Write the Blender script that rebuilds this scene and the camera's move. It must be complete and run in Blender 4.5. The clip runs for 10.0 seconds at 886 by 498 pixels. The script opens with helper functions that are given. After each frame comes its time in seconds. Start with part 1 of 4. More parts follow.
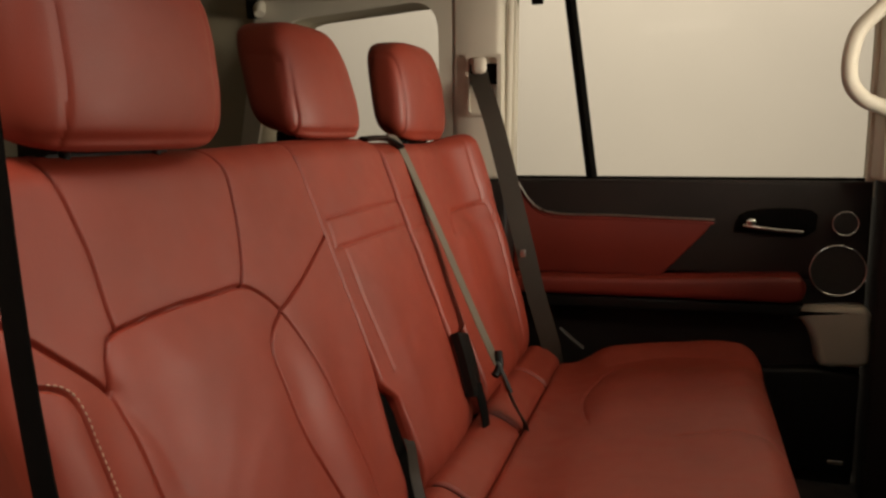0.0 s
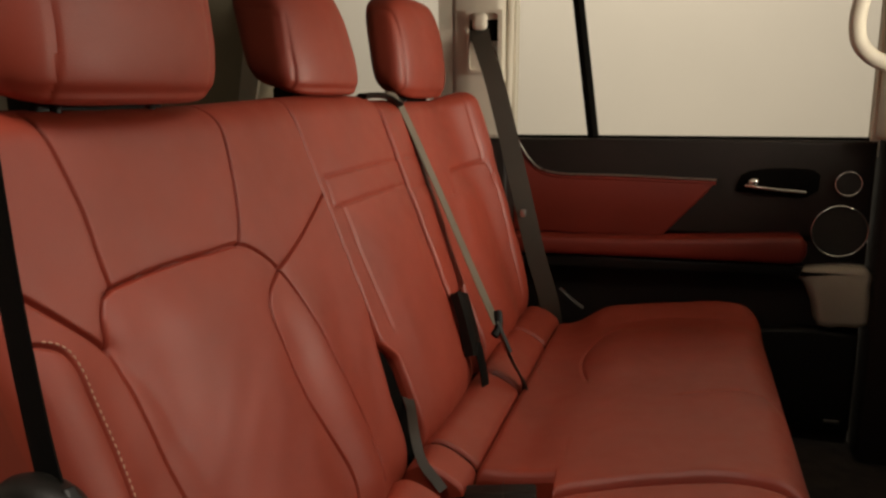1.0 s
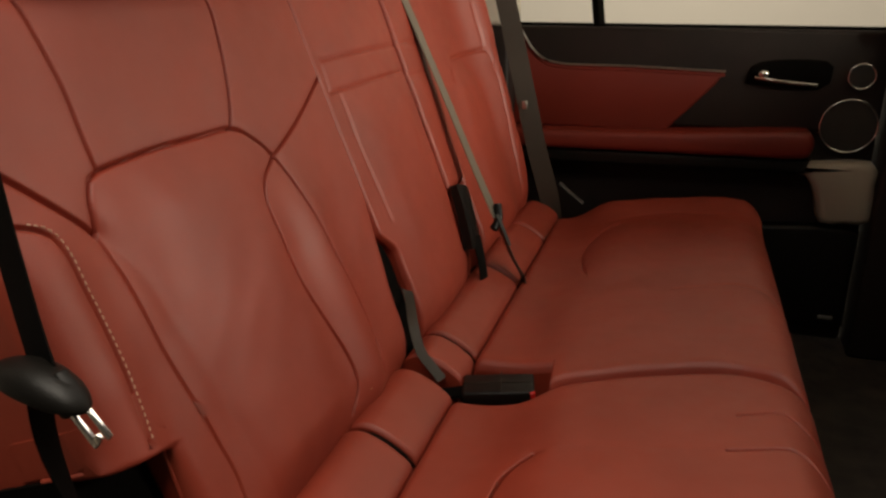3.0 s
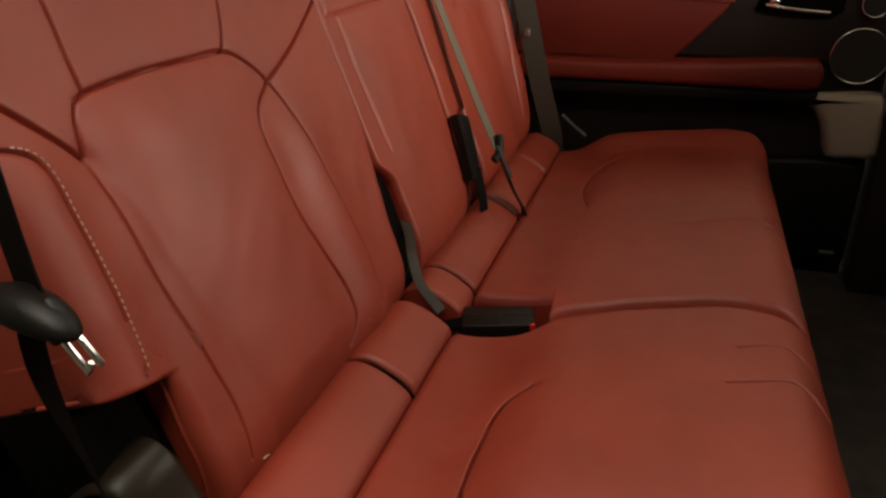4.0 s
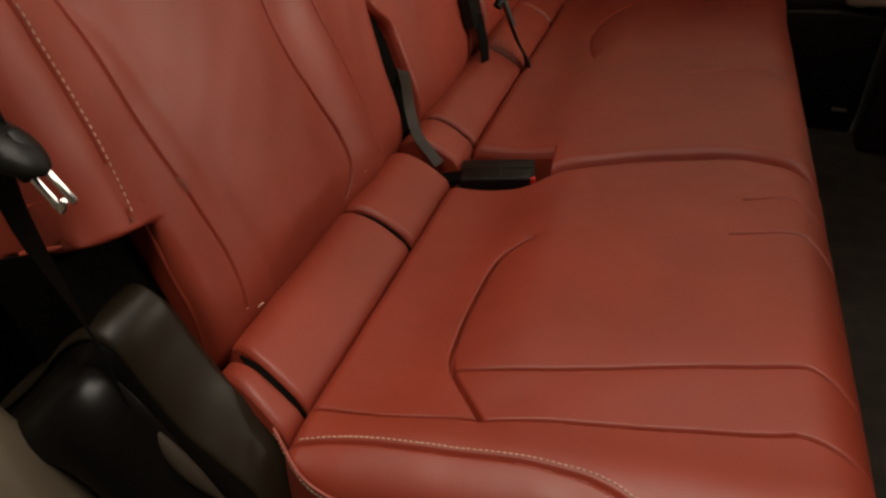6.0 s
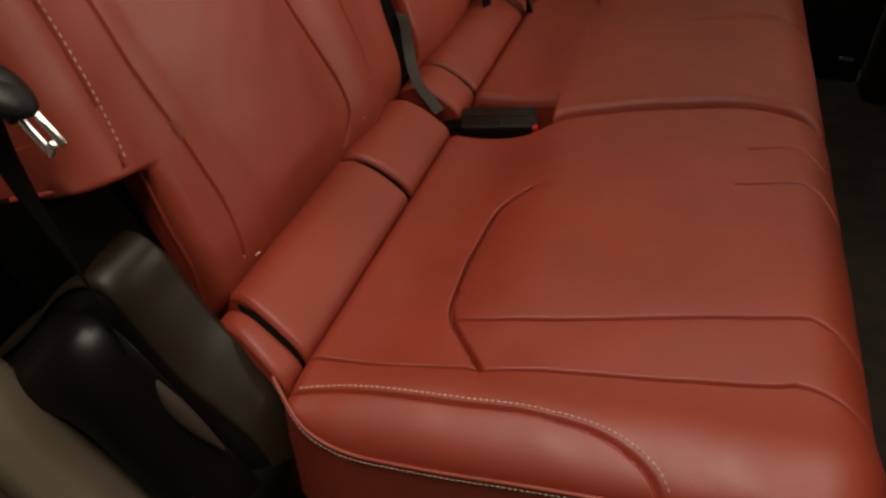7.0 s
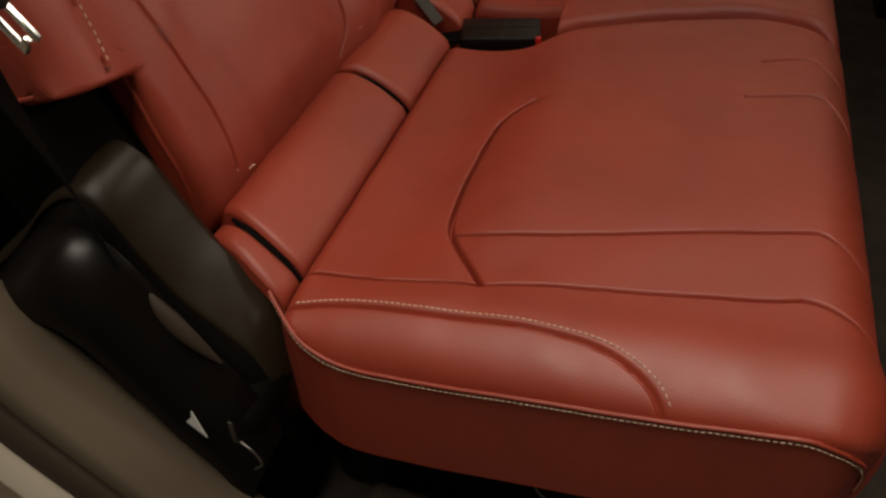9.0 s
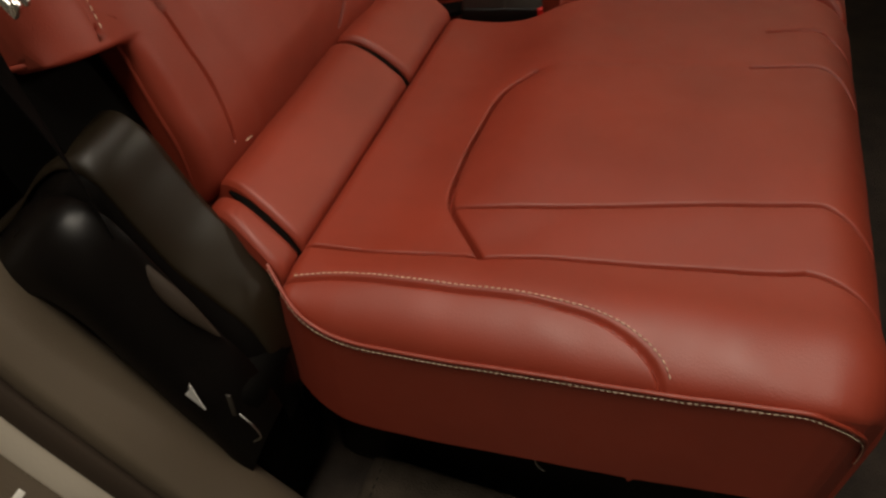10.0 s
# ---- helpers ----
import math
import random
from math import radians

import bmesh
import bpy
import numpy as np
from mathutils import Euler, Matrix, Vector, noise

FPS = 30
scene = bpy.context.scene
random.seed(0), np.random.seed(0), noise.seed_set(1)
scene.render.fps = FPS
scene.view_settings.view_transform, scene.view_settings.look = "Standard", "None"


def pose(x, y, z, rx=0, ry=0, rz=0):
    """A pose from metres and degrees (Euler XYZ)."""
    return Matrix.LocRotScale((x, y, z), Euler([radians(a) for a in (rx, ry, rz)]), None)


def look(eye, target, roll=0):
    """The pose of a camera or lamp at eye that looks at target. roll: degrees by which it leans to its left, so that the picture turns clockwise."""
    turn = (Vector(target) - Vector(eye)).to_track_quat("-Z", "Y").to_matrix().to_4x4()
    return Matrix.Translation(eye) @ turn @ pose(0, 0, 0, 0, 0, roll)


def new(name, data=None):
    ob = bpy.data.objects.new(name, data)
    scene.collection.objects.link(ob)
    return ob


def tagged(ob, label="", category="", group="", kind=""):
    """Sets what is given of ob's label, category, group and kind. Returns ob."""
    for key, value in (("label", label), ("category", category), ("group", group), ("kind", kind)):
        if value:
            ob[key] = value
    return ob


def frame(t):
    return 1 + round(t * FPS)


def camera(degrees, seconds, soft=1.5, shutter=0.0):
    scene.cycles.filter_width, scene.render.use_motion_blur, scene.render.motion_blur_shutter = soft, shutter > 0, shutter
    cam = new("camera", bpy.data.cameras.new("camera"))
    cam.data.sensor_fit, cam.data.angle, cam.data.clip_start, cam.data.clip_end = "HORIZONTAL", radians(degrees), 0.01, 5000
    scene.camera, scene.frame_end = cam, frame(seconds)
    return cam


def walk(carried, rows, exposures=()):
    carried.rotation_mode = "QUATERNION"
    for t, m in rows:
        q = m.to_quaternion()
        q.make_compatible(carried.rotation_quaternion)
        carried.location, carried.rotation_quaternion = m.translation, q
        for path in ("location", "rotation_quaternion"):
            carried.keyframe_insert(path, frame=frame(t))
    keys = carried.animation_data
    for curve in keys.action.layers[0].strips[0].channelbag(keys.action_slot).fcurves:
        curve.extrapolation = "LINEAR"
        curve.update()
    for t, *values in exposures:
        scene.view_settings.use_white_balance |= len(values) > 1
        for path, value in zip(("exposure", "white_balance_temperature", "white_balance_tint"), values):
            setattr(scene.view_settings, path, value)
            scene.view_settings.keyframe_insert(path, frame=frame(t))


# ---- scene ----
cam = camera(61.0, 10.0, 2.6)
PATH = [
    (0, (0.271, -0.437, 0.92), (-0.328, 1.447, 0.615), -0.6),
    (0.5, (0.268, -0.432, 0.917), (-0.327, 1.445, 0.565), -0.5),
    (1, (0.268, -0.428, 0.914), (-0.325, 1.438, 0.509), -0.5),
    (1.5, (0.265, -0.422, 0.91), (-0.323, 1.431, 0.441), -0.4),
    (2, (0.262, -0.417, 0.906), (-0.319, 1.423, 0.381), -0.3),
    (3.5, (0.254, -0.401, 0.89), (-0.3, 1.372, 0.148), 0.1),
    (4, (0.252, -0.394, 0.883), (-0.291, 1.346, 0.061), 0.2),
    (4.5, (0.25, -0.389, 0.874), (-0.278, 1.309, -0.042), 0.3),
    (5, (0.252, -0.384, 0.869), (-0.268, 1.27, -0.129), 0.3),
    (5.5, (0.253, -0.38, 0.86), (-0.256, 1.232, -0.209), 0.2),
    (7, (0.247, -0.369, 0.844), (-0.218, 1.134, -0.391), 0.7),
    (7.5, (0.247, -0.368, 0.838), (-0.209, 1.103, -0.438), 0.7),
    (8, (0.246, -0.366, 0.833), (-0.198, 1.077, -0.479), 0.8),
    (8.5, (0.245, -0.365, 0.829), (-0.187, 1.047, -0.52), 0.9),
    (9, (0.245, -0.363, 0.824), (-0.177, 1.019, -0.558), 1.0),
    (9.5, (0.244, -0.362, 0.82), (-0.169, 0.998, -0.587), 1.1),
    (10, (0.246, -0.361, 0.817), (-0.166, 0.98, -0.608), 1.0),
]
walk(cam, [(t, look(eye, target, roll)) for t, eye, target, roll in PATH])

# ---- light: a showroom's warm ambient light, and four unseen lamps added as fill ----
world = bpy.data.worlds.new("showroom_light")
scene.world = world
world.use_nodes = True
world.node_tree.nodes["Background"].inputs[0].default_value = (1.0, 0.90, 0.72, 1)
world.node_tree.nodes["Background"].inputs[1].default_value = 0.055


def area_lamp(name, eye, target, size, size_y, watts, colour):
    data = bpy.data.lights.new(name, "AREA")
    data.shape, data.size, data.size_y, data.energy, data.color = "RECTANGLE", size, size_y, watts, colour
    ob = new(name, data)
    ob.matrix_world = look(eye, target)
    return ob


# Added fill under the roof; no lamp is known there.
area_lamp("cabin_fill", (0.26, 0.38, 1.33), (0.30, 0.38, 0.0), 0.40, 0.34, 1.7, (1.0, 0.91, 0.78))
# Added fill from ahead, to brighten the backrests.
area_lamp("front_fill", (1.46, 0.80, 1.07), (-0.15, 0.72, 0.68), 0.5, 0.36, 42.0, (1.0, 0.90, 0.73))
# Unseen overhead fill, added for the near cushion.
area_lamp("overhead_fill", (0.08, -0.42, 2.25), (0.18, 0.22, 0.4), 0.9, 0.8, 31, (1.0, 0.90, 0.75))
# Unseen fill that brightens the cream wall outside.
area_lamp("wall_fill", (0.3, 1.7, 3.5), (0.2, 4.2, 1.1), 4.0, 0.6, 133, (1.0, 0.91, 0.775))


# ---- materials ----
def material(name, colour, rough=0.5, metal=0.0, vary=0.12, vary_size=6.0, grain=0.0, grain_size=900.0, relief=0.0006, spec=0.5, weave=False, sheen=0.0):
    m = bpy.data.materials.new(name)
    m.use_nodes = True
    nt = m.node_tree
    b = nt.nodes["Principled BSDF"]
    b.inputs["Roughness"].default_value, b.inputs["Metallic"].default_value = rough, metal
    b.inputs["Specular IOR Level"].default_value = spec
    b.inputs["Sheen Weight"].default_value, b.inputs["Sheen Roughness"].default_value = sheen, 0.5
    tc = nt.nodes.new("ShaderNodeTexCoord")
    n1 = nt.nodes.new("ShaderNodeTexNoise")
    n1.inputs["Scale"].default_value, n1.inputs["Detail"].default_value = vary_size, 4
    nt.links.new(tc.outputs["Object"], n1.inputs["Vector"])
    ramp = nt.nodes.new("ShaderNodeValToRGB")
    ramp.color_ramp.elements[0].position, ramp.color_ramp.elements[1].position = 0.3, 0.7
    ramp.color_ramp.elements[0].color = (*[c * (1 - vary) for c in colour], 1)
    ramp.color_ramp.elements[1].color = (*[min(1, c * (1 + vary)) for c in colour], 1)
    nt.links.new(n1.outputs["Fac"], ramp.inputs["Fac"])
    nt.links.new(ramp.outputs["Color"], b.inputs["Base Color"])
    n3 = nt.nodes.new("ShaderNodeTexNoise")
    n3.inputs["Scale"].default_value, n3.inputs["Detail"].default_value = vary_size * 5, 3
    nt.links.new(tc.outputs["Object"], n3.inputs["Vector"])
    rr = nt.nodes.new("ShaderNodeMapRange")
    rr.inputs["To Min"].default_value, rr.inputs["To Max"].default_value = max(0.02, rough - 0.08), min(1, rough + 0.08)
    nt.links.new(n3.outputs["Fac"], rr.inputs["Value"])
    nt.links.new(rr.outputs["Result"], b.inputs["Roughness"])
    if grain > 0:
        if weave:
            tex = nt.nodes.new("ShaderNodeTexWave")
            tex.inputs["Scale"].default_value, tex.inputs["Distortion"].default_value = grain_size, 0.4
            out = tex.outputs["Fac"]
        else:
            tex = nt.nodes.new("ShaderNodeTexVoronoi")
            tex.inputs["Scale"].default_value = grain_size
            out = tex.outputs["Distance"]
        nt.links.new(tc.outputs["Object"], tex.inputs["Vector"])
        bump = nt.nodes.new("ShaderNodeBump")
        bump.inputs["Strength"].default_value, bump.inputs["Distance"].default_value = grain, relief
        nt.links.new(out, bump.inputs["Height"])
        nt.links.new(bump.outputs["Normal"], b.inputs["Normal"])
    return m


LEATHER = material("red_leather", (0.276, 0.0325, 0.0125), 0.53, vary=0.10, vary_size=9, grain=0.26, grain_size=800, relief=0.0004, spec=0.78)
# Darker copy of LEATHER: the door's shade is in the colour.
LEATHER_SHADED = material("red_leather_shaded", (0.16, 0.014, 0.0055), 0.5, vary=0.1, grain=0.3, grain_size=700)
THREAD = material("cream_thread", (0.78, 0.56, 0.40), 0.7, vary=0.1, vary_size=200)
BLACK = material("black_plastic", (0.007, 0.006, 0.005), 0.40, spec=0.22, vary=0.2, grain=0.25, grain_size=1100)
BLACK_SOFT = material("black_soft_trim", (0.016, 0.010, 0.008), 0.6, spec=0.3, vary=0.2, grain=0.4, grain_size=800)
OLIVE = material("black_olive_plastic", (0.017, 0.0115, 0.006), 0.40, spec=0.34, vary=0.15, grain=0.06, grain_size=1400)
WEBBING = material("black_belt_webbing", (0.004, 0.0034, 0.003), 0.75, spec=0.07, vary=0.15, grain=0.12, grain_size=160, weave=True)
WEBBING_GREY = material("grey_belt_webbing", (0.17, 0.155, 0.12), 0.38, vary=0.12, grain=0.12, grain_size=160, weave=True)
WEBBING_BROWN = material("brown_belt_webbing", (0.036, 0.028, 0.019), 0.6, vary=0.15, grain=0.12, grain_size=160, weave=True)
CHROME = material("chrome", (0.8, 0.79, 0.76), 0.12, 1.0, vary=0.03)
STEEL = material("brushed_steel", (0.55, 0.53, 0.49), 0.3, 1.0, vary=0.08, grain=0.2, grain_size=300, weave=True)
BEIGE = material("beige_pillar_trim", (0.62, 0.565, 0.465), 0.55, vary=0.05, grain=0.25, grain_size=900)
HEADLINER = material("grey_headliner_cloth", (0.62, 0.57, 0.47), 0.85, vary=0.06, grain=0.5, grain_size=600)
TAUPE = material("taupe_rear_trim", (0.36, 0.31, 0.22), 0.7, vary=0.08, grain=0.3, grain_size=800)
CARPET = material("brown_black_carpet", (0.030, 0.021, 0.015), 0.95, vary=0.45, vary_size=22, grain=1.0, grain_size=420, relief=0.002)
SILL_GREY = material("grey_sill_trim", (0.088, 0.066, 0.044), 0.5, vary=0.08, grain=0.3, grain_size=900)
DOOR_GREY = material("grey_door_plastic", (0.34, 0.29, 0.23), 0.5, vary=0.08, grain=0.3, grain_size=900)
WALL_PAINT = material("cream_wall_paint", (0.72, 0.675, 0.60), 0.8, vary=0.03, vary_size=1.2)
FLOOR_TILE = material("showroom_floor", (0.13, 0.12, 0.10), 0.35, vary=0.06, vary_size=2)
RED_PLASTIC = material("red_button", (0.65, 0.02, 0.015), 0.35)
WHITE_PAPER = material("white_label", (0.8, 0.78, 0.74), 0.6, vary=0.03)
SLOT_BROWN = material("brown_grey_plastic", (0.030, 0.020, 0.013), 0.6, vary=0.1, spec=0.3)
BRACKET = material("dull_steel", (0.035, 0.03, 0.024), 0.45, vary=0.1)
GLOSS_BLACK = material("gloss_black_plastic", (0.004, 0.003, 0.0025), 0.30, vary=0.1, spec=0.16)
SCUFF = material("satin_scuff_metal", (0.66, 0.58, 0.47), 0.38, 0.5, vary=0.08, grain=0.1, grain_size=300)
# Serves real rubber, and the black pieces that imitate shade in openings.
RUBBER_AND_SHADE = material("black_rubber_and_shade", (0.003, 0.0025, 0.002), 0.75, vary=0.2, spec=0.05)
SPEAKER = material("speaker_mesh", (0.02, 0.017, 0.014), 0.5, vary=0.2, grain=0.8, grain_size=500)
RAIL_BROWN = material("brown_rail_carpet", (0.036, 0.027, 0.019), 0.9, vary=0.3, vary_size=40, grain=0.9, grain_size=500, relief=0.0015, spec=0.2)
LIGHT_GREY = material("pale_lettering", (0.62, 0.60, 0.55), 0.4)


def glass_material():
    m = bpy.data.materials.new("window_glass")
    m.use_nodes = True
    nt = m.node_tree
    nt.nodes.clear()
    out = nt.nodes.new("ShaderNodeOutputMaterial")
    mix = nt.nodes.new("ShaderNodeMixShader")
    mix.inputs[0].default_value = 0.004
    t = nt.nodes.new("ShaderNodeBsdfTransparent")
    t.inputs[0].default_value = (0.95, 0.94, 0.92, 1)
    g = nt.nodes.new("ShaderNodeBsdfGlossy")
    g.inputs["Roughness"].default_value = 0.03
    nt.links.new(t.outputs[0], mix.inputs[1])
    nt.links.new(g.outputs[0], mix.inputs[2])
    nt.links.new(mix.outputs[0], out.inputs[0])
    return m


GLASS = glass_material()


# ---- building helpers ----
def thing(name, label, category, at=(0, 0, 0), group="", kind=""):
    ob = new(name)
    ob.location = at
    return tagged(ob, label, category, group, kind)


def hang(ob, parent):
    if parent is not None:
        ob.parent = parent
        if parent.data is None:
            ob.matrix_parent_inverse = Matrix.Translation(-Vector(parent.location))
    return ob


def finish(me, mat, smooth=True):
    me.materials.append(mat)
    me.polygons.foreach_set("use_smooth", [smooth] * len(me.polygons))
    me.update()


def part(name, bm, mat, parent=None, label="", smooth=True, kind=""):
    me = bpy.data.meshes.new(name)
    bmesh.ops.recalc_face_normals(bm, faces=bm.faces)
    bm.to_mesh(me)
    bm.free()
    finish(me, mat, smooth)
    if smooth:
        me.set_sharp_from_angle(angle=radians(50))
    return tagged(hang(new(name, me), parent), label, kind=kind)


def raw(name, verts, faces, mat, parent=None, label="", kind=""):
    me = bpy.data.meshes.new(name)
    me.from_pydata(verts, [], faces)
    finish(me, mat)
    return tagged(hang(new(name, me), parent), label, kind=kind)


def box(bm, lo, hi, bevel=0.0, m=None, segments=3):
    made = bmesh.ops.create_cube(bm, size=1)["verts"]
    for v in made:
        v.co = Vector([(lo[i] + hi[i]) / 2 + v.co[i] * (hi[i] - lo[i]) for i in range(3)])
    if bevel > 0:
        edges = list({e for v in made for e in v.link_edges})
        made = bmesh.ops.bevel(bm, geom=edges, offset=bevel, segments=segments, profile=0.5, affect="EDGES")["verts"]
    if m is not None:
        bmesh.ops.transform(bm, matrix=m, verts=list({v for v in made if v.is_valid}))
    return bm


def boxed(lo, hi, bevel=0.0, m=None):
    return box(bmesh.new(), lo, hi, bevel, m)


def smooth_line(pts, step=0.004):
    """A Catmull-Rom curve through the points, sampled about every step."""
    p = np.array(pts, float)
    if len(p) == 2:
        n = max(2, int(np.linalg.norm(p[1] - p[0]) / step))
        return p[0] + np.linspace(0, 1, n)[:, None] * (p[1] - p[0])
    q = np.vstack([2 * p[0] - p[1], p, 2 * p[-1] - p[-2]])
    out = []
    for i in range(len(p) - 1):
        a, b, c, d = q[i:i + 4]
        n = max(2, int(np.linalg.norm(c - b) / step))
        t = (np.arange(n) / n)[:, None]
        out.append(0.5 * (2 * b + (c - a) * t + (2 * a - 5 * b + 4 * c - d) * t**2 + (3 * b - a - 3 * c + d) * t**3))
    return np.vstack([*out, p[-1:]])


def tube(bm, pts, radius, sides=8, flat=1.0, up=(0, 0, 1)):
    """A rod along the points; flat squeezes it across up."""
    pts = [Vector(p) for p in pts]
    rings = []
    for i, p in enumerate(pts):
        d = (pts[min(i + 1, len(pts) - 1)] - pts[max(i - 1, 0)]).normalized()
        s = d.cross(Vector(up))
        s = s.normalized() if s.length > 1e-4 else Vector((1, 0, 0))
        u = s.cross(d).normalized()
        r = radius[i] if isinstance(radius, (list, tuple)) else radius
        rings.append([bm.verts.new(p + s * r * math.cos(2 * math.pi * k / sides) + u * r * flat * math.sin(2 * math.pi * k / sides)) for k in range(sides)])
    for a, b in zip(rings, rings[1:]):
        for k in range(sides):
            bm.faces.new((a[k], a[(k + 1) % sides], b[(k + 1) % sides], b[k]))
    bm.faces.new(rings[0])
    bm.faces.new(rings[-1])
    return bm


def ribbon(bm, pts, across, width, thick=0.0014):
    """A strap along the points; across: its width's direction, one or one a point."""
    pts = [Vector(p) for p in pts]
    rows = []
    for i, p in enumerate(pts):
        d = (pts[min(i + 1, len(pts) - 1)] - pts[max(i - 1, 0)]).normalized()
        a = Vector(across[i] if isinstance(across[0], (tuple, list, Vector)) else across)
        a = (a - d * a.dot(d)).normalized() * width / 2
        n = d.cross(a).normalized() * thick / 2
        rows.append([bm.verts.new(p + q) for q in (-a - n, -a * 0.5 - n * 1.3, a * 0.5 - n * 1.3, a - n, a + n, a * 0.5 + n * 1.3, -a * 0.5 + n * 1.3, -a + n)])
    for r, s in zip(rows, rows[1:]):
        for k in range(8):
            bm.faces.new((r[k], r[(k + 1) % 8], s[(k + 1) % 8], s[k]))
    bm.faces.new(rows[0])
    bm.faces.new(rows[-1])
    return bm


def plate(outline, y0, y1, bevel=0.0, m=None):
    """A slab whose outline is given in x and z, between two values of y."""
    bm = bmesh.new()
    f = bm.faces.new([bm.verts.new((x, y0, z)) for x, z in outline])
    e = bmesh.ops.extrude_face_region(bm, geom=[f])["geom"]
    bmesh.ops.translate(bm, vec=(0, y1 - y0, 0), verts=[g for g in e if isinstance(g, bmesh.types.BMVert)])
    if bevel:
        rim = [e for e in bm.edges if abs(e.verts[0].co.y - y0) < 1e-6 and abs(e.verts[1].co.y - y0) < 1e-6]
        bmesh.ops.bevel(bm, geom=rim, offset=bevel, segments=3, profile=0.5, affect="EDGES")
    if m is not None:
        bmesh.ops.transform(bm, matrix=m, verts=bm.verts)
    return bm


def ramp01(x, a, b):
    t = np.clip((np.asarray(x, float) - a) / (b - a), 0, 1)
    return t * t * (3 - 2 * t)


def curve_of(knots):
    """A smooth function through (x, value) knots."""
    line = smooth_line(knots, 0.01)
    return lambda x: np.interp(x, line[:, 0], line[:, 1])


# ---- the padded surfaces: a height over a plane, with rounded rims and sewn seams ----
def away(a, b, line):
    """The distance of the places (a, b) from a line of points."""
    best = np.full(a.shape, 9.0)
    for (x0, y0), (x1, y1) in zip(line, line[1:]):
        dx, dy = x1 - x0, y1 - y0
        t = np.clip(((a - x0) * dx + (b - y0) * dy) / (dx * dx + dy * dy + 1e-12), 0, 1)
        np.minimum(best, (a - x0 - t * dx) ** 2 + (b - y0 - t * dy) ** 2, out=best)
    return np.sqrt(best)


def inside(a, b, poly):
    got = np.zeros(a.shape, bool)
    for (x0, y0), (x1, y1) in zip(poly, [*poly[1:], poly[0]]):
        if y0 != y1:
            got ^= ((y0 > b) != (y1 > b)) & (a < (x1 - x0) * (b - y0) / (y1 - y0) + x0)
    return got


